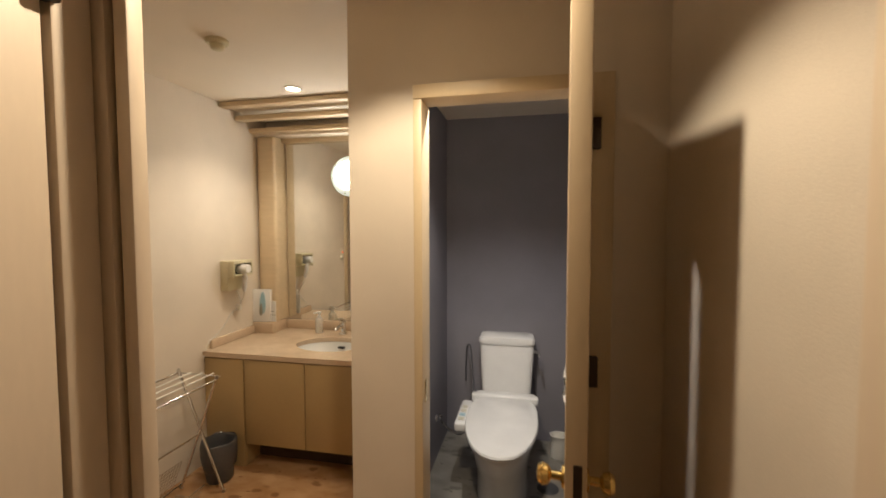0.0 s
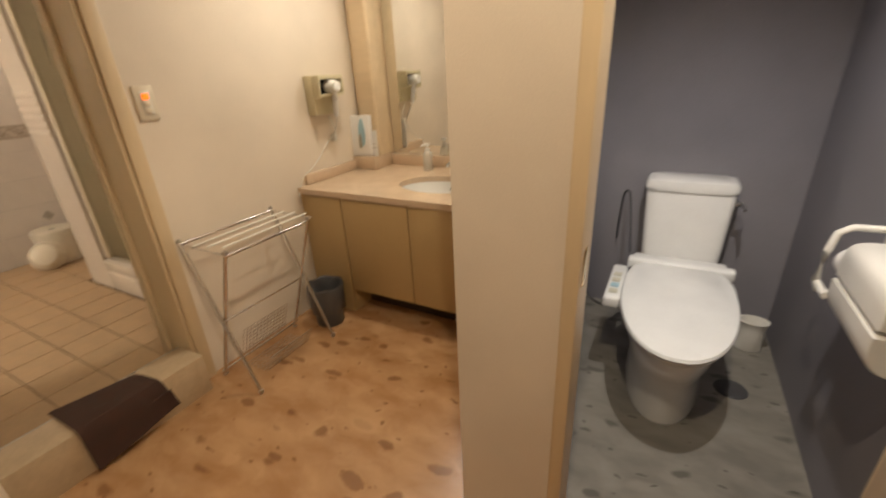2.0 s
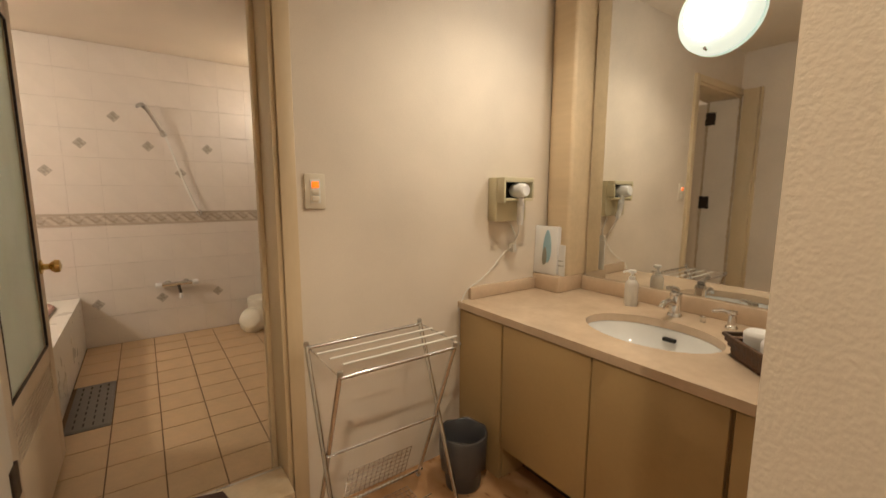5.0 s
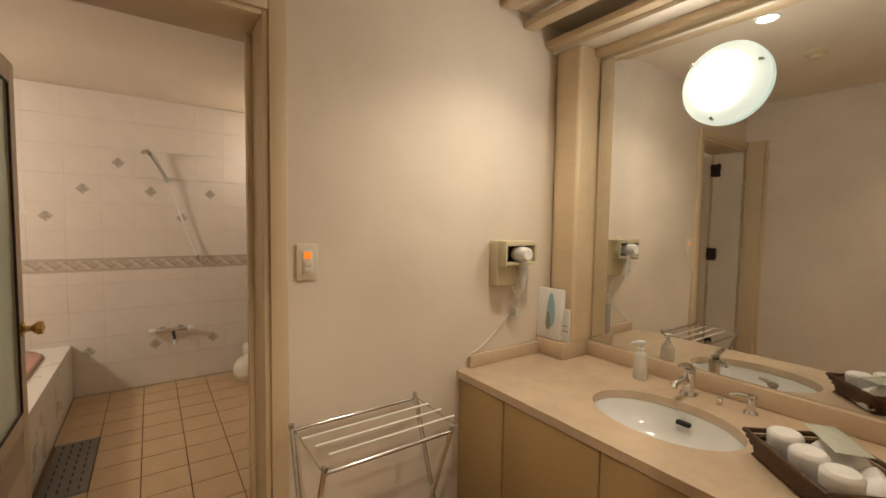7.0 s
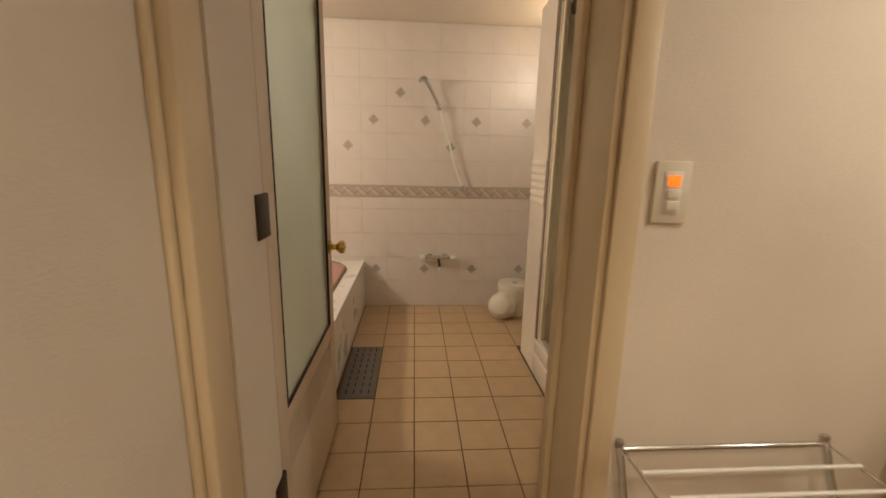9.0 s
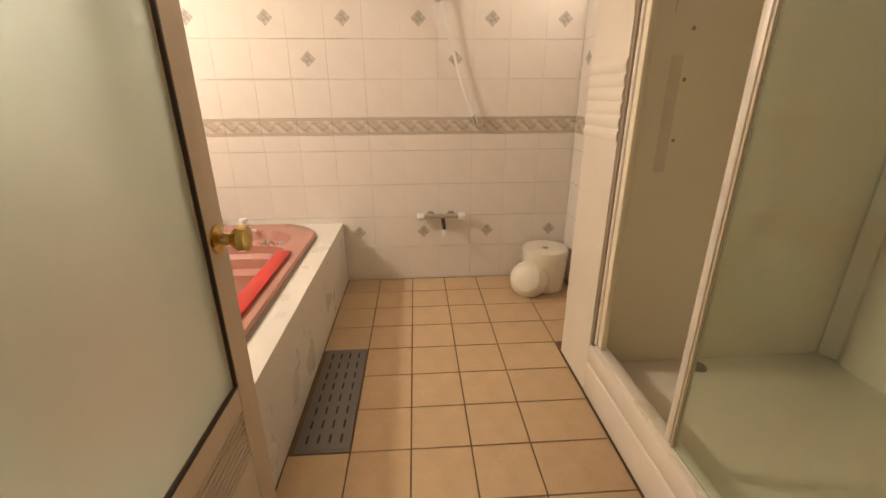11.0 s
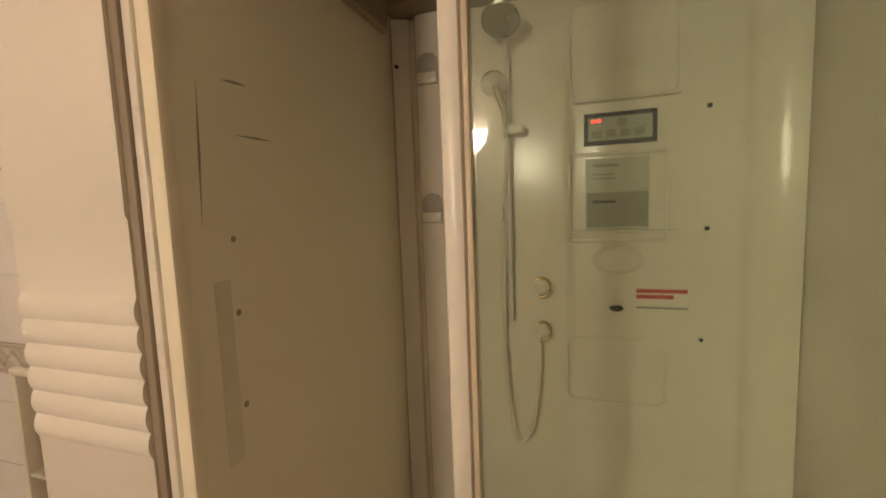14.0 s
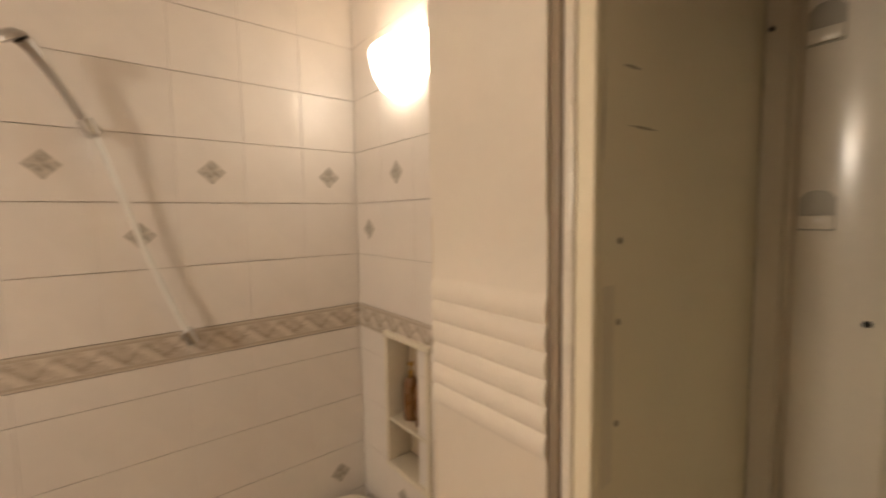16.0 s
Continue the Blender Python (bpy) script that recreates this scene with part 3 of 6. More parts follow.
def counter():
    c = thing("wash_counter", (VX0, 4.19, CT), "cream marble wash counter with oval basin cut-out", "counter")
    bm = bmesh.new()
    n, x0, x1, y0, y1 = 96, VX0 + 0.001, VX1, VF - 0.012, 4.188
    rings = {}
    for z in (CT, CT - 0.032):
        inner = oval(BRX, BRY, z, n)
        outer = []
        for p in inner:
            d = Vector((p.x - BX, p.y - BY))
            k = min((x1 - BX) / d.x if d.x > 1e-9 else 1e9, (x0 - BX) / d.x if d.x < -1e-9 else 1e9, (y1 - BY) / d.y if d.y > 1e-9 else 1e9, (y0 - BY) / d.y if d.y < -1e-9 else 1e9)
            outer.append(Vector((BX + d.x * k, BY + d.y * k, z)))
        for cx in (x0, x1):
            for cy in (y0, y1):
                i = min(range(n), key=lambda j: (outer[j] - Vector((cx, cy, z))).length)
                outer[i] = Vector((cx, cy, z))
        rings[z] = ([bm.verts.new(p) for p in inner], [bm.verts.new(p) for p in outer])
    (ti, to), (bi, bo) = rings[CT], rings[CT - 0.032]
    for j in range(n):
        k = (j + 1) % n
        bm.faces.new((ti[j], ti[k], to[k], to[j]))
        bm.faces.new((bi[j], bo[j], bo[k], bi[k]))
        bm.faces.new((to[j], to[k], bo[k], bo[j]))
        bm.faces.new((ti[j], bi[j], bi[k], ti[k]))
    part("slab", bm, M_COUNTER, c)
    bpart("back_upstand", (-1.098, 4.150, CT + 0.0005), (0.02, 4.187, CT + 0.072), M_COUNTER, c, 0.004)
    bpart("side_upstand", (VX0 + 0.001, VF + 0.05, CT + 0.0005), (VX0 + 0.022, 4.018, CT + 0.060), M_COUNTER, c, 0.004)
    bpart("post_plinth", (VX0 + 0.001, 3.965, CT + 0.0005), (-1.10, 4.187, CT + 0.082), M_COUNTER, c, 0.005)
    bpart("post_plinth", (0.021, 4.02, CT + 0.0005), (0.148, 4.187, CT + 0.082), M_COUNTER, c, 0.005)
    return c


counter()


def basin():
    b = thing("wash_basin", (BX, BY, CT - 0.17), "white oval ceramic undermount basin", "basin")
    bm = bmesh.new()
    prof = [(1.04, -0.034), (1.0, -0.034), (0.985, -0.05), (0.95, -0.085), (0.86, -0.125), (0.66, -0.152), (0.3, -0.162), (0.09, -0.165)]
    rs = [[bm.verts.new(p) for p in oval(BRX * k, BRY * k, CT + z)] for k, z in prof]
    for a, q in zip(rs, rs[1:]):
        for j in range(48):
            bm.faces.new((a[j], a[(j + 1) % 48], q[(j + 1) % 48], q[j]))
    bm.faces.new(rs[-1])
    part("bowl", bm, M_CERAMIC, b)
    bm = bmesh.new()
    lathe(bm, [(0.0, 0.004), (0.016, 0.004), (0.022, 0.002), (0.022, -0.004)], (BX, BY, CT - 0.163), 20)
    part("drain", bm, M_CHROME, b, "chrome drain")
    bpart("overflow", (BX - 0.024, BY + 0.150, CT - 0.078), (BX + 0.024, BY + 0.172, CT - 0.064), M_BLACK, b, 0.003, "dark overflow slot")


basin()


def vanity_unit(name, x0, x1, z0, label, doors):
    u = thing(name, (x0, VF + 0.02, z0), label, "cabinet", "units under the wash counter")
    bpart("carcass", (x0, VF + 0.021, z0), (x1, 4.186, CT - 0.20), M_LAMINATE, u, 0.002)
    bpart("front_rail", (x0, VF + 0.021, CT - 0.1995), (x1, VF + 0.040, CT - 0.033), M_LAMINATE, u, 0.002)
    bpart("back_rail", (x0, 4.160, CT - 0.1995), (x1, 4.186, CT - 0.033), M_LAMINATE, u, 0.002)
    for a, b in doors:
        bpart("cabinet_door", (a, VF, z0 - 0.002), (b, VF + 0.019, CT - 0.040), M_LAMINATE, u, 0.003)
    return u


vanity_unit("end_panel_unit", VX0 + 0.002, -0.985, 0.0, "beige laminate end panel unit under the counter", [(VX0 + 0.003, -0.988)])
vanity_unit("basin_cabinet", -0.982, -0.141, 0.155, "beige laminate two-door cabinet under the basin", [(-0.978, -0.558), (-0.552, -0.145)])
vanity_unit("end_panel_unit", -0.138, VX1 - 0.002, 0.0, "beige laminate end panel unit under the counter", [(-0.134, VX1 - 0.003)])
# board coloured near-black for the shade beneath the cabinet
solid("kick_board", [((-0.984, 3.62, 0.0), (-0.139, 3.64, 0.153))], M_SHADOWGAP, "recessed kick board, shade under the cabinet painted dark", "trim")


def rounded_post(x0, x1, name, flip):
    bm = bmesh.new()
    z0, z1, yf, yb, r = CT + 0.083, 2.245, 4.03, 4.188, 0.06
    pts = []
    xf = x1 if not flip else x0
    for i in range(9):
        a = math.pi / 2 * i / 8
        pts.append((x0 + r - r * math.cos(a), yf + r - r * math.sin(a)))
    for i in range(9):
        a = math.pi / 2 * i / 8
        pts.append((x1 - 0.02 + 0.02 * math.sin(a), yf + 0.02 - 0.02 * math.cos(a)))
    pts += [(x1, yb), (x0, yb)]
    loft(bm, [[Vector((x, y, z)) for x, y in pts] for z in (z0, z1)])
    ob = new(name, mesh_of(name, bm, M_WOOD))
    return tagged(ob, "pale wood rounded post beside the mirror", "post", "posts beside the mirror")


rounded_post(VX0 + 0.002, -1.10, "mirror_post", False)
rounded_post(0.03, 0.146, "mirror_post", True)


def mirror():
    mth = thing("wall_mirror_glass", (-0.5, 4.18, CT + 0.073), "large frameless wall mirror above the counter", "mirror")
    bpart("mirror_pane", (-1.088, 4.172, CT + 0.074), (0.024, 4.178, 2.235), M_MIRROR, mth, 0.0)
    bpart("backing_board", (-1.088, 4.179, CT + 0.074), (0.024, 4.187, 2.235), M_WOOD, mth, 0.0)


mirror()

# stepped wooden slats under the ceiling, over the counter
for i in range(4):
    y, zb = 3.665 + 0.155 * i, 2.375 - 0.053 * i
    bm = bmesh.new()
    box(bm, (XS + 0.001, y, zb), (0.149, y + 0.066, zb + 0.032), 0.003, 2)
    tagged(new("ceiling_slat", mesh_of("ceiling_slat", bm, M_WOOD)), "pale wooden slat under the ceiling above the mirror", "slat", "ceiling slats")
solid("soffit", [((XS + 0.001, 4.03, 2.250), (0.149, 4.188, 2.300)), ((XS + 0.001, 3.70, 2.392), (0.149, 4.188, 2.409))], M_CEIL, "cream soffit behind the slats", "ceiling")


def globe_lamp():
    g = thing("mirror_lamp", (-0.54, 4.172, 1.945), "round white glass mirror lamp, lit", "lamp")
    turn = pose(0, 0, 0, 90, 0, 0)
    bm = bmesh.new()
    lathe(bm, [(0.0, 0.088), (0.05, 0.085), (0.085, 0.076), (0.106, 0.067)], (-0.54, 4.170, 1.945), 40, turn)
    part("shade", bm, M_GLOBE, g, "glowing white glass shade")
    bm = bmesh.new()
    lathe(bm, [(0.106, 0.0665), (0.126, 0.053), (0.143, 0.036), (0.153, 0.014), (0.150, 0.008), (0.0, 0.008)], (-0.54, 4.170, 1.945), 40, turn)
    part("shade_rim", bm, M_RIM, g, "pale green frosted glass rim")
    bm = bmesh.new()
    lathe(bm, [(0.0, 0.007), (0.06, 0.007), (0.06, 0.0), (0.0, 0.0)], (-0.54, 4.171, 1.945), 24, turn)
    part("back_plate", bm, M_CHROME, g)
    for a in (20, 140, 260):
        bm = bmesh.new()
        lathe(bm, [(0.0, 0.03), (0.007, 0.028), (0.008, 0.0), (0.0, 0.0)], (-0.54 + 0.134 * math.cos(radians(a)), 4.14, 1.945 + 0.134 * math.sin(radians(a))), 12, turn)
        part("clip", bm, M_CHROME, g, "chrome clip")


globe_lamp()


def downlight(name, x, y, z, r=0.045):
    d = thing(name, (x, y, z), "small recessed round downlight, lit", "ceiling light", "downlights")
    bm = bmesh.new()
    lathe(bm, [(r + 0.012, 0.0), (r + 0.012, -0.004), (r, -0.006), (r - 0.004, 0.0)], (x, y, z), 32)
    part("trim_ring", bm, M_PLASTIC, d)
    bm = bmesh.new()
    lathe(bm, [(0.0, -0.001), (r - 0.005, -0.001), (r - 0.005, 0.0)], (x, y, z), 28)
    part("lens", bm, M_DOWN, d, "glowing lens")


downlight("downlight", -0.63, 3.53, CEIL)
downlight("downlight", 0.50, 2.02, CEIL)
downlight("downlight", 0.62, 2.90, TCEIL)


def detector():
    d = thing("heat_detector", (-0.607, 2.858, CEIL), "small cream ceiling heat detector", "detector")
    bm = bmesh.new()
    lathe(bm, [(0.050, 0.0), (0.050, -0.012), (0.044, -0.018), (0.0, -0.018)], (-0.607, 2.858, CEIL), 28)
    part("base", bm, M_CREAMPL, d)
    bm = bmesh.new()
    lathe(bm, [(0.030, -0.0185), (0.026, -0.040), (0.012, -0.046), (0.0, -0.046)], (-0.607, 2.858, CEIL), 20)
    part("sensor", bm, M_CREAMPL, d)


detector()


def faucet(x, y):
    f = thing("basin_tap", (x, y, CT), "chrome single-lever basin tap", "tap")
    bm = bmesh.new()
    lathe(bm, [(0.0, 0.0), (0.030, 0.0), (0.028, 0.008), (0.023, 0.014), (0.022, 0.075), (0.025, 0.085), (0.022, 0.1), (0.0, 0.108)], (x, y, CT + 0.0005), 24)
    part("body", bm, M_CHROME, f)
    bm = bmesh.new()
    tube(bm, [(x, y - 0.015, CT + 0.055), (x, y - 0.06, CT + 0.070), (x, y - 0.105, CT + 0.066), (x, y - 0.118, CT + 0.050)], [0.014, 0.013, 0.012, 0.012], 14)
    part("spout", bm, M_CHROME, f)
    bm = bmesh.new()
    tube(bm, [(x, y, CT + 0.107), (x, y - 0.03, CT + 0.122), (x, y - 0.075, CT + 0.128)], [0.016, 0.011, 0.009], 12)
    part("lever", bm, M_CHROME, f)


faucet(-0.57, 4.06)


def small_tap(x, y):
    f = thing("soap_tap", (x, y, CT), "small chrome spout beside the basin tap", "tap")
    bm = bmesh.new()
    lathe(bm, [(0.0, 0.0), (0.022, 0.0), (0.020, 0.006), (0.014, 0.012), (0.013, 0.05), (0.018, 0.056), (0.016, 0.066), (0.0, 0.068)], (x, y, CT + 0.0005), 20)
    part("body", bm, M_CHROME, f)
    bm = bmesh.new()
    tube(bm, [(x, y, CT + 0.058), (x - 0.03, y - 0.02, CT + 0.064), (x - 0.055, y - 0.04, CT + 0.058)], [0.009, 0.008, 0.006], 10)
    part("lever", bm, M_CHROME, f)
    bm = bmesh.new()
    lathe(bm, [(0.0, 0.0), (0.011, 0.0), (0.009, 0.012), (0.012, 0.02), (0.0, 0.026)], (x - 0.095, y - 0.01, CT + 0.0005), 16)
    part("plug_knob", bm, M_CHROME, f)


small_tap(-0.365, 4.07)


def pump_bottle(x, y):
    b = thing("pump_bottle", (x, y, CT), "clear soap bottle with white pump", "bottle")
    bm = bmesh.new()
    lathe(bm, [(0.0, 0.0), (0.027, 0.0), (0.029, 0.006), (0.029, 0.095), (0.024, 0.11), (0.013, 0.118), (0.0, 0.118)], (x, y, CT + 0.0008), 24)
    part("flask", bm, M_PUMP, b, "clear bottle body")
    bm = bmesh.new()
    lathe(bm, [(0.0, 0.118), (0.014, 0.118), (0.014, 0.132), (0.006, 0.134), (0.006, 0.148), (0.016, 0.150), (0.016, 0.162), (0.0, 0.164)], (x, y, CT + 0.0008), 18)
    tube(bm, [(x, y, CT + 0.157), (x - 0.02, y - 0.016, CT + 0.157), (x - 0.03, y - 0.024, CT + 0.151)], 0.005, 8)
    part("pump", bm, M_WRAP, b, "white pump head")


pump_bottle(-0.765, 4.06)


def tray(x0, x1, y0, y1, z, h, name, label):
    t = thing(name, ((x0 + x1) / 2, (y0 + y1) / 2, z), label, "basket")
    bpart("base", (x0 + 0.012, y0 + 0.012, z + 0.0008), (x1 - 0.012, y1 - 0.012, z + 0.008), M_BASKET, t, 0.003)
    cx, cy = (x0 + x1) / 2, (y0 + y1) / 2
    for k in range(5):
        f = k / 4
        g = 0.80 + 0.2 * f
        bm = bmesh.new()
        hx, hy = (x1 - x0) / 2 * g, (y1 - y0) / 2 * g
        tube(bm, [(cx - hx, cy - hy, z + 0.009 + h * f), (cx + hx, cy - hy, z + 0.009 + h * f), (cx + hx, cy + hy, z + 0.009 + h * f), (cx - hx, cy + hy, z + 0.009 + h * f)], h / 7.5, 8, True)
        part("woven_band", bm, M_BASKET, t)
    for sx in (-1, 1):
        bm = bmesh.new()
        box(bm, (-0.004, y0 + 0.03, z + 0.012), (0.004, y1 - 0.03, z + h), 0.002, 1, Matrix.Translation((cx + sx * (x1 - x0) * 0.455, 0, 0)))
        part("side_weave", bm, M_BASKET, t)
    for sy in (-1, 1):
        bm = bmesh.new()
        box(bm, (x0 + 0.03, -0.004, z + 0.012), (x1 - 0.03, 0.004, z + h), 0.002, 1, Matrix.Translation((0, cy + sy * (y1 - y0) * 0.455, 0)))
        part("side_weave", bm, M_BASKET, t)
    return t


TRAY_AT = Matrix.Translation((-0.085, 3.745, CT)) @ Matrix.Rotation(radians(-42), 4, "Z")
rattan = tray(-0.235, 0.065, 3.625, 3.865, CT, 0.058, "amenity_tray", "dark woven rattan amenity tray on the counter")
rattan.matrix_basis = TRAY_AT
for x, y in ((-0.085, -0.055), (0.010, -0.062), (0.098, -0.052)):
    bm = bmesh.new()
    lathe(bm, [(0.0, 0.0), (0.034, 0.0), (0.037, 0.004), (0.041, 0.076), (0.040, 0.083), (0.033, 0.090), (0.012, 0.089), (0.0, 0.094)], (0, 0, 0), 26)
    cup = new("wrapped_cup", mesh_of("wrapped_cup", bm, M_WRAP))
    cup.matrix_basis = TRAY_AT @ Matrix.Translation((x, y, 0.009))
    tagged(cup, "white paper-wrapped cup in the rattan tray", "cup", "wrapped cups")
    bm = bmesh.new()
    box(bm, (-0.014, -0.0432, 0.045), (0.014, -0.0400, 0.052), 0.0, 1)
    box(bm, (-0.010, -0.0422, 0.034), (0.010, -0.0392, 0.039), 0.0, 1)
    pr = new("print", mesh_of("print", bm, M_GREYPRINT))
    pr.parent = cup


def packet(name, at, size, turn, label, material, seed, category="packet"):
    rng = random.Random(seed)
    bm = bmesh.new()
    n = 10
    rows = []
    for i in range(n + 1):
        row = []
        for j in range(n + 1):
            u, v = i / n, j / n
            e = (4 * u * (1 - u)) ** 0.45 * (4 * v * (1 - v)) ** 0.45
            z = size[2] * e * (0.75 + 0.5 * noise.noise(Vector((u * 3 + seed, v * 3, seed))))
            row.append(bm.verts.new(((u - 0.5) * size[0] * (1 + 0.05 * rng.random()), (v - 0.5) * size[1] * (1 + 0.05 * rng.random()), z + 0.001)))
        rows.append(row)
    low = [[bm.verts.new((w.co.x, w.co.y, 0)) for w in row] for row in rows]
    for i in range(n):
        for j in range(n):
            bm.faces.new((rows[i][j], rows[i + 1][j], rows[i + 1][j + 1], rows[i][j + 1]))
            bm.faces.new((low[i][j], low[i][j + 1], low[i + 1][j + 1], low[i + 1][j]))
    for i in range(n):
        for r0 in (0, n):
            bm.faces.new((rows[i][r0], rows[i + 1][r0], low[i + 1][r0], low[i][r0]))
            bm.faces.new((rows[r0][i], rows[r0][i + 1], low[r0][i + 1], low[r0][i]))
    ob = new(name, mesh_of(name, bm, material))
    ob.matrix_basis = TRAY_AT @ Matrix.Translation(at) @ Matrix.Rotation(radians(turn), 4, "Z")
    return tagged(ob, label, category, "amenity packets")


packet("amenity_packet", (-0.055, 0.045, 0.009), (0.17, 0.11, 0.105), 8, "crumpled white amenity bag in the tray", M_WRAP, 3)
packet("amenity_packet", (0.075, 0.045, 0.009), (0.12, 0.11, 0.085), -25, "crumpled white amenity bag in the tray", M_WRAP, 5)
packet("amenity_sachet", (-0.045, 0.040, 0.105), (0.16, 0.075, 0.014), -12, "flat printed sachet lying on the white bags", M_LCD, 8)


def cord(name, pts, r, material, parent, label=""):
    """Smooth cable through the given places."""
    pts = [Vector(p) for p in pts]
    out = []
    for i in range(len(pts) - 1):
        p0, p1, p2, p3 = pts[max(i - 1, 0)], pts[i], pts[i + 1], pts[min(i + 2, len(pts) - 1)]
        for k in range(8):
            t = k / 8
            out.append(0.5 * (2 * p1 + (p2 - p0) * t + (2 * p0 - 5 * p1 + 4 * p2 - p3) * t * t + (3 * p1 - p0 - 3 * p2 + p3) * t ** 3))
    out.append(pts[-1])
    bm = bmesh.new()
    tube(bm, out, r, 8)
    return part(name, bm, material, parent, label)


def hair_dryer():
    x, y, z = XS, 3.725, 1.22
    d = thing("wall_hair_dryer", (x, y, 1.12), "cream wall holder with white hair dryer", "hair dryer")
    bpart("holder_box", (x + 0.001, 3.635, 1.115), (x + 0.062, 3.835, 1.322), M_CREAMPL, d, 0.006)
    bpart("holder_rim", (x + 0.0625, 3.648, 1.30), (x + 0.112, 3.832, 1.322), M_CREAMPL, d, 0.004)
    bpart("holder_rim", (x + 0.0625, 3.648, 1.213), (x + 0.112, 3.832, 1.226), M_CREAMPL, d, 0.004)
    bpart("holder_side", (x + 0.0625, 3.636, 1.205), (x + 0.112, 3.6475, 1.322), M_CREAMPL, d, 0.003)
    bpart("holder_side", (x + 0.0625, 3.822, 1.2265), (x + 0.112, 3.834, 1.2995), M_CREAMPL, d, 0.003)
    bpart("recess", (x + 0.0625, 3.648, 1.2265), (x + 0.065, 3.8215, 1.2995), M_BLACK, d, 0.0, "dark recess")
    bm = bmesh.new()
    turn = pose(0, 0, 0, 0, 90, 0)
    lathe(bm, [(0.0, -0.02), (0.030, -0.016), (0.034, 0.0), (0.034, 0.04), (0.029, 0.062), (0.022, 0.066), (0.0, 0.062)], (x + 0.088, 3.735, 1.262), 24, turn)
    part("dryer_barrel", bm, M_WRAP, d, "white dryer barrel")
    bm = bmesh.new()
    tube(bm, [(x + 0.105, 3.745, 1.238), (x + 0.108, 3.75, 1.19), (x + 0.10, 3.755, 1.13), (x + 0.096, 3.757, 1.10)], [0.020, 0.018, 0.016, 0.012], 14)
    part("dryer_grip", bm, M_WRAP, d, "white dryer grip")
    cord("cable", [(x + 0.096, 3.757, 1.10), (x + 0.07, 3.77, 1.04), (x + 0.03, 3.76, 0.98), (x + 0.012, 3.72, 0.94), (x + 0.010, 3.66, 0.88), (x + 0.012, 3.58, 0.83), (x + 0.012, 3.50, 0.79), (x + 0.012, 3.45, 0.70)], 0.0028, M_PLASTIC, d, "pale cable")
    cord("cable_loop", [(x + 0.03, 3.76, 1.10), (x + 0.03, 3.80, 1.03), (x + 0.03, 3.79, 0.97), (x + 0.022, 3.765, 0.985)], 0.004, M_PLASTIC, d, "pale cable")
    bpart("plug", (x + 0.006, 3.775, 0.955), (x + 0.04, 3.80, 0.995), M_PLASTIC, d, 0.005, "white plug")


hair_dryer()


def leaflet_rack():
    y = 4.018
    r = thing("accessory_pouch", (-1.208, 3.99, CT + 0.083), "white card with clear blue-backed pouch", "pouch")
    m = Matrix.Translation((-1.205, 3.995, CT + 0.084)) @ Matrix.Rotation(radians(6), 4, "Z") @ Matrix.Rotation(radians(-3), 4, "X")
    bm = bmesh.new()
    box(bm, (-0.070, -0.022, 0.0), (0.070, 0.012, 0.25), 0.006, 2, m)
    part("card", bm, M_WRAP, r)
    bm = bmesh.new()
    pts = []
    for i in range(28):
        a = 2 * math.pi * i / 28
        pts.append((0.020 * math.cos(a) * (1.15 - 0.25 * math.sin(a)), 0.145 + 0.085 * math.sin(a)))
    loft(bm, [[m @ Vector((0.012 + px, dy, pz)) for px, pz in pts] for dy in (-0.0225, -0.028)])
    part("blue_insert", bm, M_BLUE, r, "blue plastic insert")
    bm = bmesh.new()
    loft(bm, [[m @ Vector((0.002 + px * 0.55, dy, pz * 0.55 + 0.015)) for px, pz in pts] for dy in (-0.0285, -0.032)])
    part("grey_insert", bm, M_GREYPRINT, r)
    c = thing("small_card", (-1.12, 4.0, CT + 0.083), "small white card in a clear holder", "card")
    m2 = Matrix.Translation((-1.118, 4.004, CT + 0.0835)) @ Matrix.Rotation(radians(-6), 4, "Z")
    bm = bmesh.new()
    box(bm, (-0.026, -0.003, 0.0), (0.026, 0.003, 0.16), 0.002, 1, m2)
    part("card", bm, M_WRAP, c)
    for w, z in ((0.020, 0.05), (0.014, 0.075)):
        bm = bmesh.new()
        box(bm, (-0.020, -0.0042, z), (w, -0.0032, z + 0.004), 0.0, 1, m2)
        part("printed_line", bm, M_GREYPRINT, c)


leaflet_rack()


def wall_switch():
    x = XS
    s = thing("light_switch", (x, 2.80, 1.19), "ivory wall switch with orange pilot light", "switch")
    bpart("plate", (x + 0.0005, 2.759, 1.192), (x + 0.008, 2.835, 1.318), M_IVORY, s, 0.003)
    bpart("frame", (x + 0.0082, 2.778, 1.212), (x + 0.010, 2.816, 1.298), M_PLASTIC, s, 0.001)
    bpart("pilot", (x + 0.0102, 2.784, 1.268), (x + 0.013, 2.810, 1.290), M_ORANGE, s, 0.002, "glowing orange pilot light")
    bpart("rocker", (x + 0.0102, 2.784, 1.243), (x + 0.0145, 2.810, 1.262), M_IVORY, s, 0.002)
    bpart("rocker", (x + 0.0102, 2.784, 1.219), (x + 0.0145, 2.810, 1.238), M_IVORY, s, 0.002)


wall_switch()


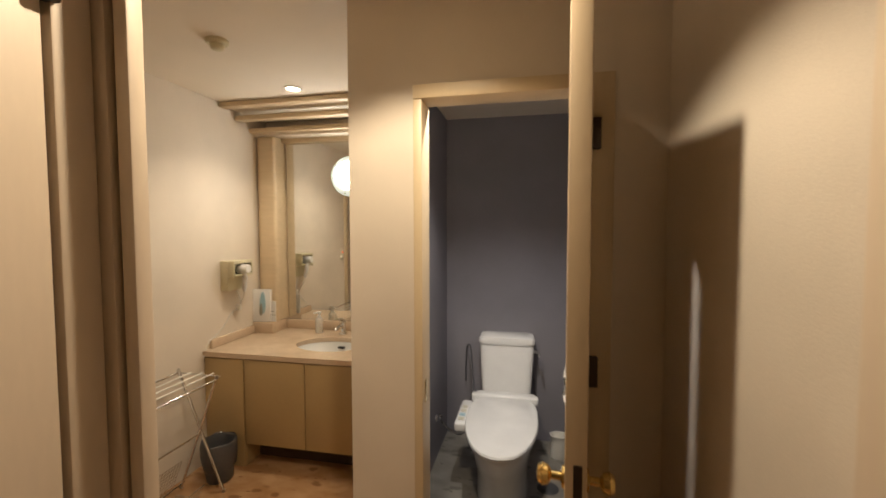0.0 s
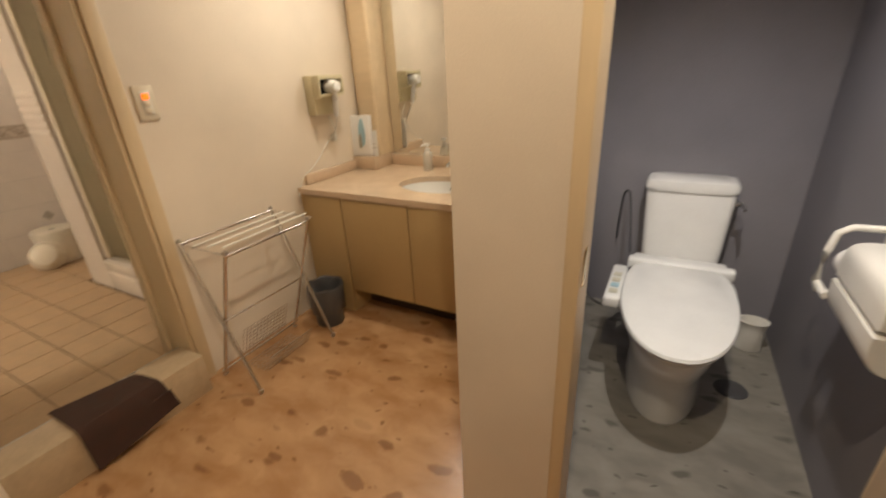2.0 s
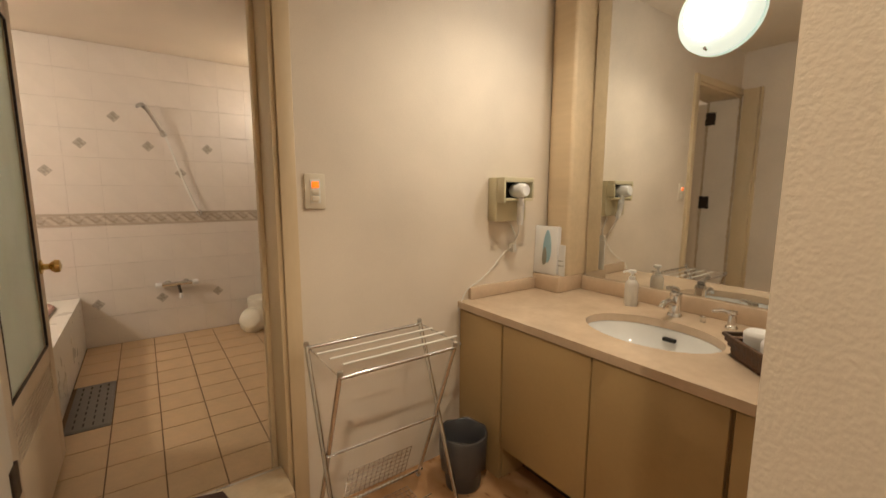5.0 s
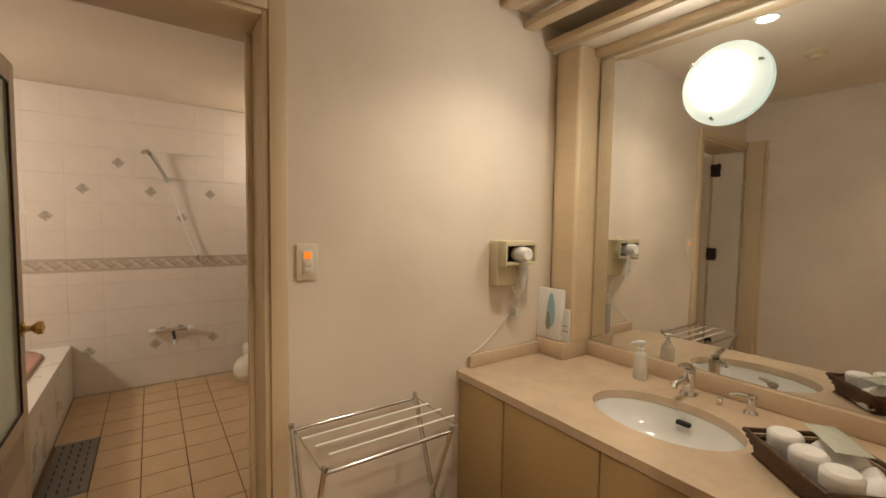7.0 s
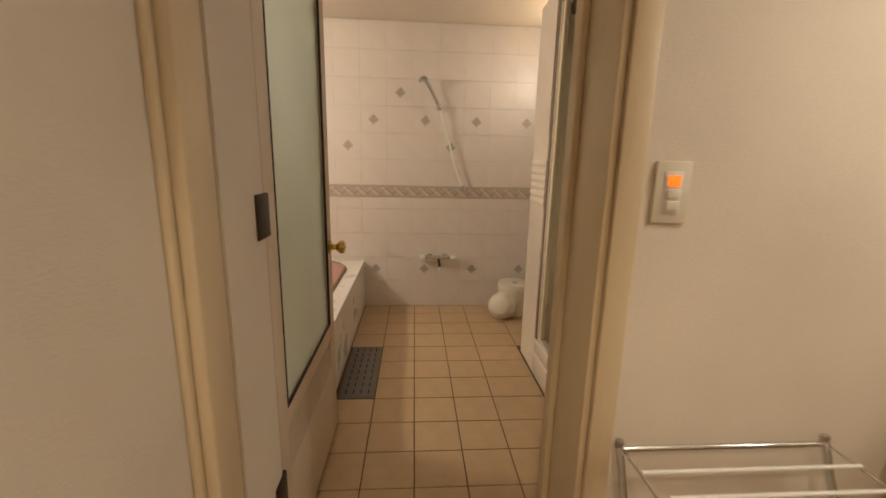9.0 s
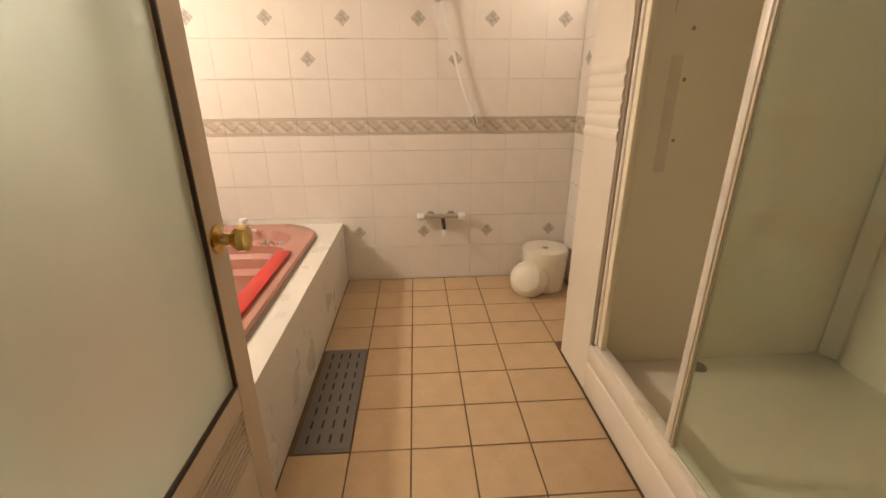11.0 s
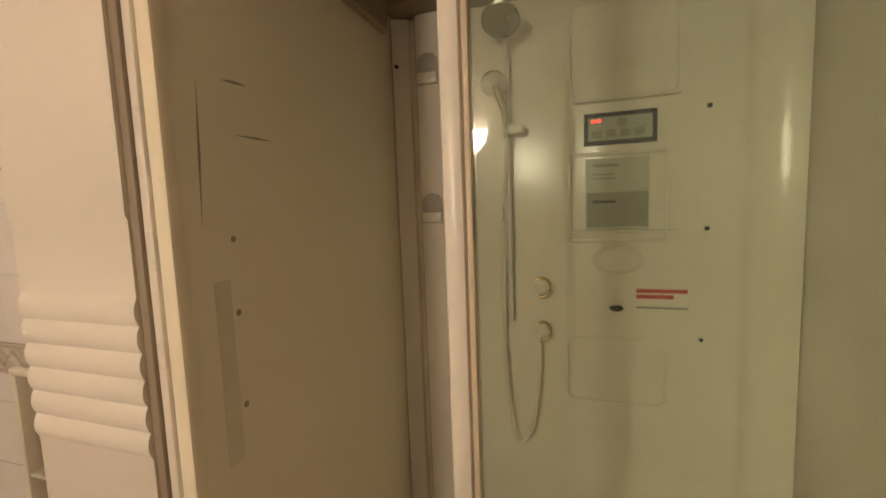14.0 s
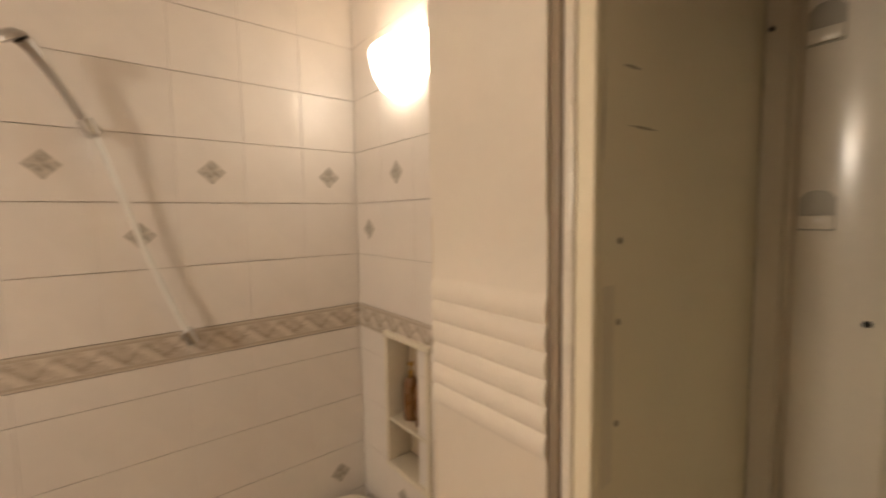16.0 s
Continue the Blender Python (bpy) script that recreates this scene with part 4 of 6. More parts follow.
def drying_rack():
    r = thing("drying_rack", (-1.08, 2.97, 0.0), "folding chrome towel drying rack", "drying rack")
    ya, yb = 2.728, 3.212
    wall_top, wall_foot, room_top, room_foot = (-1.222, 0.705), (-1.212, 0.008), (-0.948, 0.690), (-0.938, 0.008)
    for y in (ya, yb):
        bm = bmesh.new()
        tube(bm, [(wall_top[0], y, wall_top[1]), (room_foot[0], y, room_foot[1])], 0.0085, 10)
        part("leg", bm, M_CHROME, r)
        bm = bmesh.new()
        s = 0.017 if y == ya else -0.017
        tube(bm, [(room_top[0], y + s, room_top[1]), (wall_foot[0], y + s, wall_foot[1])], 0.0085, 10)
        part("leg", bm, M_CHROME, r)
        for px, pz, py in ((wall_top[0], wall_top[1], y), (room_top[0], room_top[1], y + s), (room_foot[0], 0.008, y), (wall_foot[0], 0.008, y + s)):
            bm = bmesh.new()
            lathe(bm, [(0.0, -0.008), (0.009, -0.008), (0.0105, 0.0), (0.009, 0.010), (0.0, 0.014)], (px, py, pz), 14)
            part("end_cap", bm, M_STEEL, r)
    for x, z, y0, y1 in ((wall_top[0], wall_top[1] - 0.012, ya, yb), (room_top[0], room_top[1] - 0.012, ya + 0.017, yb - 0.017)):
        bm = bmesh.new()
        tube(bm, [(x, y0, z), (x, y1, z)], 0.0065, 10)
        part("top_bar", bm, M_CHROME, r)
    for k in range(3):
        f = (k + 1) / 4
        x = wall_top[0] + (room_top[0] - wall_top[0]) * f
        bm = bmesh.new()
        tube(bm, [(x, ya + 0.015 + 0.02 * k, 0.690), (x, yb + 0.018 + 0.012 * k, 0.690)], 0.0042, 8)
        part("towel_rod", bm, M_PLASTIC, r, "thin white coated rod")
    for yy in (ya + 0.012, yb + 0.014):
        bm = bmesh.new()
        tube(bm, [(wall_top[0], yy, 0.688), (room_top[0], yy, 0.684)], 0.003, 8)
        part("rod_link", bm, M_CHROME, r)
    for x, z in ((-1.075, 0.345), (-1.205, 0.03)):
        bm = bmesh.new()
        tube(bm, [(x, ya, z), (x, yb, z)], 0.005, 8)
        part("cross_bar", bm, M_CHROME, r)
    baskets = (((-1.185, 2.83, 0.04), (0, 0.27, 0), (0.075, 0, 0.19), 13, 8), ((-1.15, 2.83, 0.025), (0, 0.27, 0), (0.14, 0, 0.0), 13, 6), ((-1.01, 2.83, 0.025), (0, 0.27, 0), (0.045, 0, 0.085), 13, 4))
    for o, du, dv, nu, nv in baskets:
        o, du, dv = Vector(o), Vector(du), Vector(dv)
        for i in range(nu + 1):
            bm = bmesh.new()
            tube(bm, [o + du * (i / nu), o + du * (i / nu) + dv], 0.0014, 6)
            part("wire", bm, M_CHROME, r)
        for i in range(nv + 1):
            bm = bmesh.new()
            tube(bm, [o + dv * (i / nv), o + dv * (i / nv) + du], 0.0014, 6)
            part("wire", bm, M_CHROME, r)
    bm = bmesh.new()
    tube(bm, [(-0.965, 2.83, 0.11), (-0.965, 3.10, 0.11)], 0.003, 6)
    part("basket_lip", bm, M_CHROME, r)


drying_rack()


def waste_bin():
    x, y = -1.055, 3.325
    b = thing("waste_bin", (x, y, 0.0), "dark grey waste bin with clear liner", "bin")
    bm = bmesh.new()
    lathe(bm, [(0.0, 0.0), (0.070, 0.0), (0.074, 0.006), (0.095, 0.236), (0.099, 0.240), (0.094, 0.242), (0.088, 0.230), (0.070, 0.012), (0.0, 0.012)], (x, y, 0.0008), 32)
    part("bucket", bm, M_BIN, b)
    bm = bmesh.new()
    n = 36
    rs = []
    for rr, z, w in ((0.092, 0.085, 0.006), (0.101, 0.16, 0.004), (0.1035, 0.215, 0.003), (0.103, 0.238, 0.002), (0.098, 0.249, 0.003), (0.087, 0.236, 0.004), (0.078, 0.19, 0.010), (0.060, 0.10, 0.014)):
        rs.append([bm.verts.new((x + (rr + w * math.sin(5 * t + 40 * z)) * math.cos(t), y + (rr + w * math.sin(7 * t + 25 * z)) * math.sin(t), z + 0.004 * math.sin(6 * t))) for t in (2 * math.pi * j / n for j in range(n))])
    for a, q in zip(rs, rs[1:]):
        for j in range(n):
            bm.faces.new((a[j], a[(j + 1) % n], q[(j + 1) % n], q[j]))
    part("liner", bm, M_LINER, b, "crumpled clear plastic liner")


waste_bin()


def bath_mat():
    """Towelling mat hung over the kerb, its front half falling to the floor."""
    bm = bmesh.new()
    prof = [(-1.39, 0.195), (-1.345, 0.198), (-1.29, 0.200), (-1.22, 0.201), (-1.178, 0.197), (-1.163, 0.180), (-1.157, 0.14), (-1.152, 0.095), (-1.148, 0.05), (-1.138, 0.018)]
    n = 22
    top = []
    for j in range(n + 1):
        v = j / n
        row = []
        for i, (x, z) in enumerate(prof):
            y = 2.165 + 0.275 * v + 0.045 * (i / 9) * (v - 0.35) + 0.02 * i / 9
            w = 0.007 * math.sin(9 * v + i * 0.5) * (i / 9) + 0.006 * noise.noise(Vector((v * 6, i * 0.5, 1)))
            row.append(Vector((x + max(w, -0.004) + 0.07 * v * max(0.0, 1 - i / 3.5), y, max(z + 0.4 * w + (0.05 * v if i > 6 else 0), 0.008))))
        top.append(row)
    vs = [[bm.verts.new(p) for p in row] for row in top]
    lo = [[bm.verts.new(p + Vector((-0.0035, 0, -0.0055))) for p in row] for row in top]
    k = len(prof) - 1
    for j in range(n):
        for i in range(k):
            bm.faces.new((vs[j][i], vs[j][i + 1], vs[j + 1][i + 1], vs[j + 1][i]))
            bm.faces.new((lo[j][i], lo[j + 1][i], lo[j + 1][i + 1], lo[j][i + 1]))
        for i in (0, k):
            bm.faces.new((vs[j][i], vs[j + 1][i], lo[j + 1][i], lo[j][i]))
    for i in range(k):
        for j in (0, n):
            bm.faces.new((vs[j][i], vs[j][i + 1], lo[j][i + 1], lo[j][i]))
    ob = new("bath_mat", mesh_of("bath_mat", bm, M_BROWN))
    tagged(ob, "dark brown towelling mat draped over the kerb", "bath mat")


bath_mat()
solid("door_sill", [((-1.372, DOOR_Y0 - 0.003, BF), (-1.346, DOOR_Y1 - 0.02, 0.176))], M_STEEL, "grey metal door sill strip", "trim", 0.002)

# ---------------------------------------------------------------- toilet


def shield(cx, y0, y1, w, z, n=40, tip=2.3):
    """Outline of a seat: straight at the hinge, round at the front."""
    pts = []
    for i in range(n):
        a = 2 * math.pi * i / n
        c, s = math.cos(a), math.sin(a)
        ym = y0 + (y1 - y0) * 0.60
        if s < 0:
            px, py = w * math.copysign(abs(c) ** 0.92, c), ym + (ym - y0) * s
        else:
            px, py = w * math.copysign(abs(c) ** 0.5, c) * (1 - 0.04 * s), ym + (y1 - ym) * math.copysign(abs(s) ** 0.5, s)
        pts.append(Vector((cx + px, py, z)))
    return pts


def toilet():
    cx = 0.663
    t = thing("toilet", (cx, 3.55, 0.0), "white toilet with closed washlet lid", "toilet")
    bm = bmesh.new()
    rings = []
    for z, y0, y1, w in ((0.0, 3.285, 3.86, 0.148), (0.02, 3.28, 3.86, 0.150), (0.10, 3.285, 3.86, 0.146), (0.20, 3.255, 3.88, 0.152), (0.28, 3.19, 3.90, 0.168), (0.35, 3.15, 3.95, 0.180), (0.385, 3.142, 3.97, 0.186), (0.395, 3.15, 3.965, 0.182)):
        rings.append(shield(cx, y0, y1, w, z + 0.0015))
    loft(bm, rings)
    part("bowl", bm, M_CERAMIC, t, "white ceramic bowl")
    bm = bmesh.new()
    loft(bm, [shield(cx, 3.128, 3.79, 0.194, 0.399), shield(cx, 3.124, 3.79, 0.198, 0.405), shield(cx, 3.126, 3.79, 0.196, 0.420)])
    part("seat", bm, M_SEAT, t, "white plastic seat")
    bm = bmesh.new()
    rr = []
    for k, (y0, w, z) in enumerate(((3.112, 0.202, 0.422), (3.106, 0.207, 0.430), (3.112, 0.203, 0.440), (3.145, 0.186, 0.446))):
        ring = shield(cx, y0, 3.815 - 0.004 * k, w, z)
        rr.append([p + Vector((0, 0, 0.020 * (p.y - 3.12) / 0.7)) for p in ring])
    loft(bm, rr)
    part("lid", bm, M_SEAT, t, "white closed lid")
    bm = bmesh.new()
    box(bm, (cx - 0.198, 3.83, 0.398), (cx + 0.198, 3.955, 0.436), 0.014, 3)
    part("washlet_unit", bm, M_SEAT, t, "white washlet housing")
    bm = bmesh.new()
    box(bm, (cx - 0.212, 3.775, 0.424), (cx + 0.212, 3.829, 0.474), 0.012, 3)
    part("lid_hinge", bm, M_SEAT, t, "white hinge cover across the lid's back")
    bm = bmesh.new()
    box(bm, (cx - 0.272, 3.46, 0.370), (cx - 0.202, 3.80, 0.425), 0.014, 3, Matrix.Identity(4))
    ctrl = part("control_arm", bm, M_SEAT, t, "white control arm with buttons")
    for i in range(4):
        bpart("button", (cx - 0.255, 3.50 + 0.055 * i, 0.4255), (cx - 0.222, 3.535 + 0.055 * i, 0.430), M_BLUE if i == 1 else M_CARD, ctrl, 0.001)
    bm = bmesh.new()
    rings = []
    for z, w, yf in ((0.400, 0.168, 3.965), (0.43, 0.170, 3.965), (0.60, 0.180, 3.985), (0.735, 0.187, 4.005), (0.742, 0.186, 4.006)):
        ring = []
        for i in range(32):
            a = 2 * math.pi * i / 32
            c, s = math.cos(a), math.sin(a)
            ring.append(Vector((cx + w * math.copysign(abs(c) ** 0.32, c), (yf + 4.180) / 2 + (4.180 - yf) / 2 * math.copysign(abs(s) ** 0.32, s), z)))
        rings.append(ring)
    loft(bm, rings)
    part("cistern", bm, M_CERAMIC, t, "white ceramic cistern")
    bm = bmesh.new()
    rings = []
    for z, k in ((0.743, 0.99), (0.748, 1.03), (0.775, 1.03), (0.790, 0.97), (0.795, 0.85)):
        ring = []
        for i in range(32):
            a = 2 * math.pi * i / 32
            c, s = math.cos(a), math.sin(a)
            ring.append(Vector((cx + 0.188 * k * math.copysign(abs(c) ** 0.32, c), 4.092 + 0.090 * min(k, 1.0) * math.copysign(abs(s) ** 0.32, s) - (0.006 if s < 0 else 0), z)))
        rings.append(ring)
    loft(bm, rings)
    part("cistern_lid", bm, M_CERAMIC, t)
    bm = bmesh.new()
    tube(bm, [(cx + 0.185, 4.06, 0.69), (cx + 0.212, 4.055, 0.69), (cx + 0.218, 4.02, 0.685), (cx + 0.218, 3.99, 0.682)], [0.012, 0.012, 0.009, 0.007], 10)
    part("flush_lever", bm, M_CHROME, t, "chrome flush lever")
    cord("supply_hose", [(0.232, 3.80, 0.28), (0.30, 3.82, 0.20), (0.37, 3.86, 0.16), (0.43, 3.90, 0.24), (0.47, 3.90, 0.37)], 0.006, M_STEEL, t)
    cord("power_lead", [(0.45, 3.92, 0.44), (0.42, 4.03, 0.62), (0.40, 4.09, 0.70), (0.37, 4.13, 0.66), (0.36, 4.15, 0.42)], 0.0055, M_BIN, t, "dark power lead")


toilet()


def stop_valve():
    v = thing("stop_valve", (0.213, 3.80, 0.28), "chrome stop valve on the grey wall", "valve")
    bm = bmesh.new()
    lathe(bm, [(0.0, 0.0), (0.025, 0.0), (0.022, 0.006), (0.010, 0.008), (0.010, 0.035), (0.0, 0.037)], (0.212, 3.80, 0.28), 18, pose(0, 0, 0, 0, 90, 0))
    part("rose", bm, M_CHROME, v)
    bm = bmesh.new()
    lathe(bm, [(0.0, 0.0), (0.012, 0.0), (0.016, 0.01), (0.012, 0.02), (0.0, 0.022)], (0.240, 3.80, 0.288), 16)
    part("handle", bm, M_CHROME, v)


stop_valve()


def paper_holder():
    x = 1.12
    h = thing("paper_holder", (x, 3.10, 0.64), "white double toilet paper holder", "paper holder")
    bpart("back_plate", (x - 0.018, 2.88, 0.645), (x - 0.0005, 3.315, 0.870), M_PLASTIC, h, 0.008)
    for z0, z1, d in ((0.765, 0.862, 0.128), (0.648, 0.752, 0.132)):
        bm = bmesh.new()
        rings = []
        for y in (2.905, 2.911, 3.204, 3.21):
            k = 0.004 if y in (2.905, 3.21) else 0
            pts = []
            for i in range(13):
                a = math.pi * i / 24
                e = 0.38 if z0 > 0.7 else 0.55
                up = math.sin(a) ** e, max(math.cos(a), 0.0) ** e
                if z0 < 0.7:
                    up = up[1], up[0]
                f = up[1] if z0 > 0.7 else 1 - up[1]
                pts.append(Vector((x - 0.019 - (d - 0.022 - k) * up[0], y, z0 + k + (z1 - z0 - 2 * k) * f)))
            pts.append(Vector((x - 0.019, y, (z0 + k) if z0 > 0.7 else (z1 - k))))
            rings.append(pts)
        loft(bm, rings)
        part("roll_cover", bm, M_PLASTIC, h, "white curved roll cover")
    bm = bmesh.new()
    tube(bm, [(x - 0.016, 3.305, 0.868), (x - 0.09, 3.305, 0.866), (x - 0.118, 3.305, 0.846), (x - 0.128, 3.305, 0.79), (x - 0.132, 3.305, 0.70), (x - 0.122, 3.305, 0.668), (x - 0.09, 3.305, 0.656), (x - 0.016, 3.305, 0.655)], 0.010, 12)
    part("side_arm", bm, M_PLASTIC, h, "white looped side arm")
    bm = bmesh.new()
    tube(bm, [(x - 0.128, 3.30, 0.69), (x - 0.128, 3.215, 0.69)], 0.010, 10)
    part("arm_link", bm, M_PLASTIC, h)
    bm = bmesh.new()
    lathe(bm, [(0.018, -0.05), (0.042, -0.05), (0.042, 0.05), (0.018, 0.05)], (x - 0.066, 3.255, 0.765), 24, pose(0, 0, 0, 90, 0, 0))
    part("paper_roll", bm, M_WRAP, h, "white paper roll")


paper_holder()


def brush_pot():
    x, y = 1.02, 3.98
    b = thing("brush_pot", (x, y, 0.0), "small white plastic toilet brush pot", "brush pot")
    bm = bmesh.new()
    lathe(bm, [(0.0, 0.0), (0.045, 0.0), (0.048, 0.004), (0.045, 0.10), (0.052, 0.15), (0.056, 0.155), (0.048, 0.155), (0.040, 0.10), (0.038, 0.01), (0.0, 0.01)], (x, y, 0.0015), 26, None, (1.15, 0.9))
    part("pot", bm, M_PLASTIC, b)
    bm = bmesh.new()
    tube(bm, [(x, y, 0.012), (x + 0.01, y + 0.01, 0.12)], 0.009, 8)
    part("brush", bm, M_PLASTIC, b)


brush_pot()


def floor_drain_cap(x, y):
    bm = bmesh.new()
    lathe(bm, [(0.0, 0.006), (0.055, 0.006), (0.062, 0.003), (0.064, 0.0), (0.0, 0.0)], (x, y, 0.0012), 28)
    ob = new("toilet_floor_drain", mesh_of("toilet_floor_drain", bm, M_BIN))
    tagged(ob, "round dark drain cover in the toilet floor", "drain")


floor_drain_cap(0.93, 3.62)


def ceiling_vent():
    x, y, z = 0.71, 3.60, TCEIL
    v = thing("ceiling_vent", (x, y, z), "white square ceiling vent grille", "vent")
    bpart("frame", (x - 0.085, y - 0.085, z - 0.010), (x + 0.085, y + 0.085, z - 0.0005), M_PLASTIC, v, 0.004)
    for i in range(6):
        bpart("slat", (x - 0.065, y - 0.06 + 0.022 * i, z - 0.016), (x + 0.065, y - 0.052 + 0.022 * i, z - 0.0105), M_GREYPRINT, v, 0.001)


ceiling_vent()

# ---------------------------------------------------------------- bathroom
FX0, FX1, FY = -3.245, XB - 0.014, 3.062             # shower cabin ends and front
CB, CR = 4.17, 2.20                                   # cabin back, roof


def ribbed_column(c):
    """Front trim of the cabin: flat above, six soft horizontal ribs below a shallow step."""
    prof = [(FY, BF + 0.001), (FY, 1.035)]
    for i in range(6):
        z = 1.035 + i * 0.048
        for k in range(1, 9):
            u = k / 8
            prof.append((FY - 0.007 * math.sin(math.pi * u) ** 0.8, z + 0.048 * u))
    prof += [(FY, 1.33), (FY, 1.458), (FY - 0.004, 1.464), (FY - 0.004, 2.24), (CB + 0.1, 2.24), (CB + 0.1, BF + 0.001)]
    bm = bmesh.new()
    loft(bm, [[Vector((x, y, z)) for y, z in prof] for x in (FX0, -2.935)])
    part("front_column", bm, M_ACRYLIC, c, "white ribbed acrylic column")


def cabin():
    c = thing("shower_cabin", (-2.4, FY, BF), "white shower cabin with green tinted glass front", "shower cabin")
    ribbed_column(c)
    bpart("corner_trim", (FX0 - 0.010, FY + 0.004, BF + 0.001), (FX0 - 0.0005, BATH_N - 0.001, 2.24), M_TRIM, c, 0.003)
    bm = bmesh.new()
    box(bm, (-2.934, FY - 0.006, BF + 0.001), (FX1, 4.16, 0.095), 0.010, 3)
    part("shower_tray", bm, M_ACRYLIC, c, "white shower tray")
    bpart("threshold", (-2.934, FY - 0.004, 0.0955), (FX1, FY + 0.075, 0.182), M_ACRYLIC, c, 0.010)
    bpart("sill_track", (-2.900, FY + 0.010, 0.1825), (FX1 - 0.005, FY + 0.055, 0.196), M_ALU, c, 0.003)
    bpart("head_rail", (-2.900, FY + 0.002, 2.165), (FX1, FY + 0.062, 2.24), M_ALU, c, 0.005)
    bpart("wall_seal", (-2.934, FY + 0.003, 0.183), (-2.9145, FY + 0.030, 2.164), M_SEAL, c, 0.003)
    bpart("frame_upright", (-2.9135, FY + 0.008, 0.197), (-2.893, FY + 0.040, 2.164), M_ALU, c, 0.005)
    bpart("frame_track", (-2.8925, FY + 0.014, 0.197), (-2.860, FY + 0.040, 2.164), M_ACRYLIC_DULL, c, 0.004)
    bpart("door_post", (-2.387, FY + 0.010, 0.197), (-2.357, FY + 0.045, 2.164), M_ALU, c, 0.010)
    bpart("door_seal", (-2.3565, FY + 0.014, 0.197), (-2.347, FY + 0.034, 2.164), M_TRACK, c, 0.003)
    g = bpart("glass_panel", (-2.3465, FY + 0.020, 0.197), (FX1 - 0.045, FY + 0.025, 2.164), M_GREENGLASS, c, 0.0, "green tinted glass panel with water marks")
    g.visible_shadow = False
    bpart("end_post", (FX1 - 0.044, FY + 0.006, 0.197), (FX1 - 0.001, FY + 0.050, 2.164), M_ALU, c, 0.006)
    bpart("side_wall", (-2.931, FY + 0.042, 0.0965), (-2.918, CB - 0.05, CR + 0.03), M_ACRYLIC_DULL, c, 0.002, "beige side wall of the cabin")
    bpart("far_side_wall", (FX1 - 0.045, FY + 0.076, 0.0955), (FX1 - 0.002, CB, CR + 0.03), M_ACRYLIC, c, 0.002)
    # moulded back wall: raised soap column, recess with the riser, wide service column
    prof = [(-2.917, CB - 0.045), (-2.90, CB - 0.030), (-2.86, CB - 0.012)]
    for a, b, d in ((-2.835, -2.60, 0.035), (-2.26, -1.70, 0.022)):
        prof += [(a - 0.02, CB), (a, CB - 0.006), (a + 0.012, CB - d + 0.006), (a + 0.03, CB - d), (b - 0.03, CB - d), (b - 0.012, CB - d + 0.006), (b, CB - 0.006), (b + 0.02, CB)]
    prof += [(-1.62, CB), (FX1 - 0.046, CB - 0.04), (FX1 - 0.046, CB + 0.03), (-2.917, CB + 0.03)]
    bm = bmesh.new()
    loft(bm, [[Vector((x, y, z)) for x, y in prof] for z in (0.0955, CR)])
    part("back_wall", bm, M_ACRYLIC, c, "white moulded back wall")
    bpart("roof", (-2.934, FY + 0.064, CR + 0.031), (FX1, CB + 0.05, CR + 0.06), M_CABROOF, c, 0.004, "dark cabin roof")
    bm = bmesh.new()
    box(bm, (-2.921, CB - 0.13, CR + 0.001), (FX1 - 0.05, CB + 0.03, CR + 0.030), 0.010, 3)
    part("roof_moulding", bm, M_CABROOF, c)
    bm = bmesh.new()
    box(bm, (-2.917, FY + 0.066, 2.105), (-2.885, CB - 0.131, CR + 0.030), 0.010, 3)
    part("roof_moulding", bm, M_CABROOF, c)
    # flat niche plates; the shade of the recess is painted grey
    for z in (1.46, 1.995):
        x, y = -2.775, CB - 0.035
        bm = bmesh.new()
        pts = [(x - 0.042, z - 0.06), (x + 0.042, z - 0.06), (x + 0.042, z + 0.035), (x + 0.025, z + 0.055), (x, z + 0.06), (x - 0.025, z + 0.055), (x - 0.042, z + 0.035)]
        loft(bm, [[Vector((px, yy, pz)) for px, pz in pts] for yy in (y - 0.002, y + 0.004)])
        d = part("soap_niche", bm, M_NICHE_SHADE, c, "soap niche, its recess shade painted grey")
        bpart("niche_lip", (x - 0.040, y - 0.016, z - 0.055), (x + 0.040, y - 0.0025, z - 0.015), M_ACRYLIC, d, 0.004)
    for x, z, k in ((-2.905, 2.02, 0.008), (-2.655, 1.14, 0.010), (-1.82, 1.757, 0.008), (-1.82, 1.36, 0.008), (-1.83, 0.98, 0.007)):
        y = CB - 0.022 if x > -2.3 else (CB - 0.035 if x > -2.8 else CB - 0.03)
        bm = bmesh.new()
        lathe(bm, [(0.0, 0.012), (k * 0.7, 0.011), (k, 0.004), (k, 0.0)], (x, y, z), 14, pose(0, 0, 0, 90, 0, 0))
        part("body_jet", bm, M_BLACK, c, "small dark body jet")
    # control panel
    y = CB - 0.022
    p = bpart("control_panel", (-2.205, y - 0.010, 1.655), (-1.972, y - 0.0005, 1.765), M_INK, c, 0.004, "dark framed control panel")
    bpart("lcd", (-2.190, y - 0.012, 1.671), (-1.988, y - 0.0105, 1.749), M_LCD, p, 0.0)
    bpart("digits", (-2.180, y - 0.0135, 1.733), (-2.168, y - 0.0125, 1.741), M_REDLED, p, 0.0, "red lit digits")
    bpart("digits", (-2.162, y - 0.0135, 1.733), (-2.150, y - 0.0125, 1.741), M_REDLED, p, 0.0, "red lit digits")
    for i in range(4):
        bpart("key", (-2.178 + 0.045 * i, y - 0.0135, 1.680), (-2.146 + 0.045 * i, y - 0.0125, 1.705), M_GREYPRINT, p, 0.0)
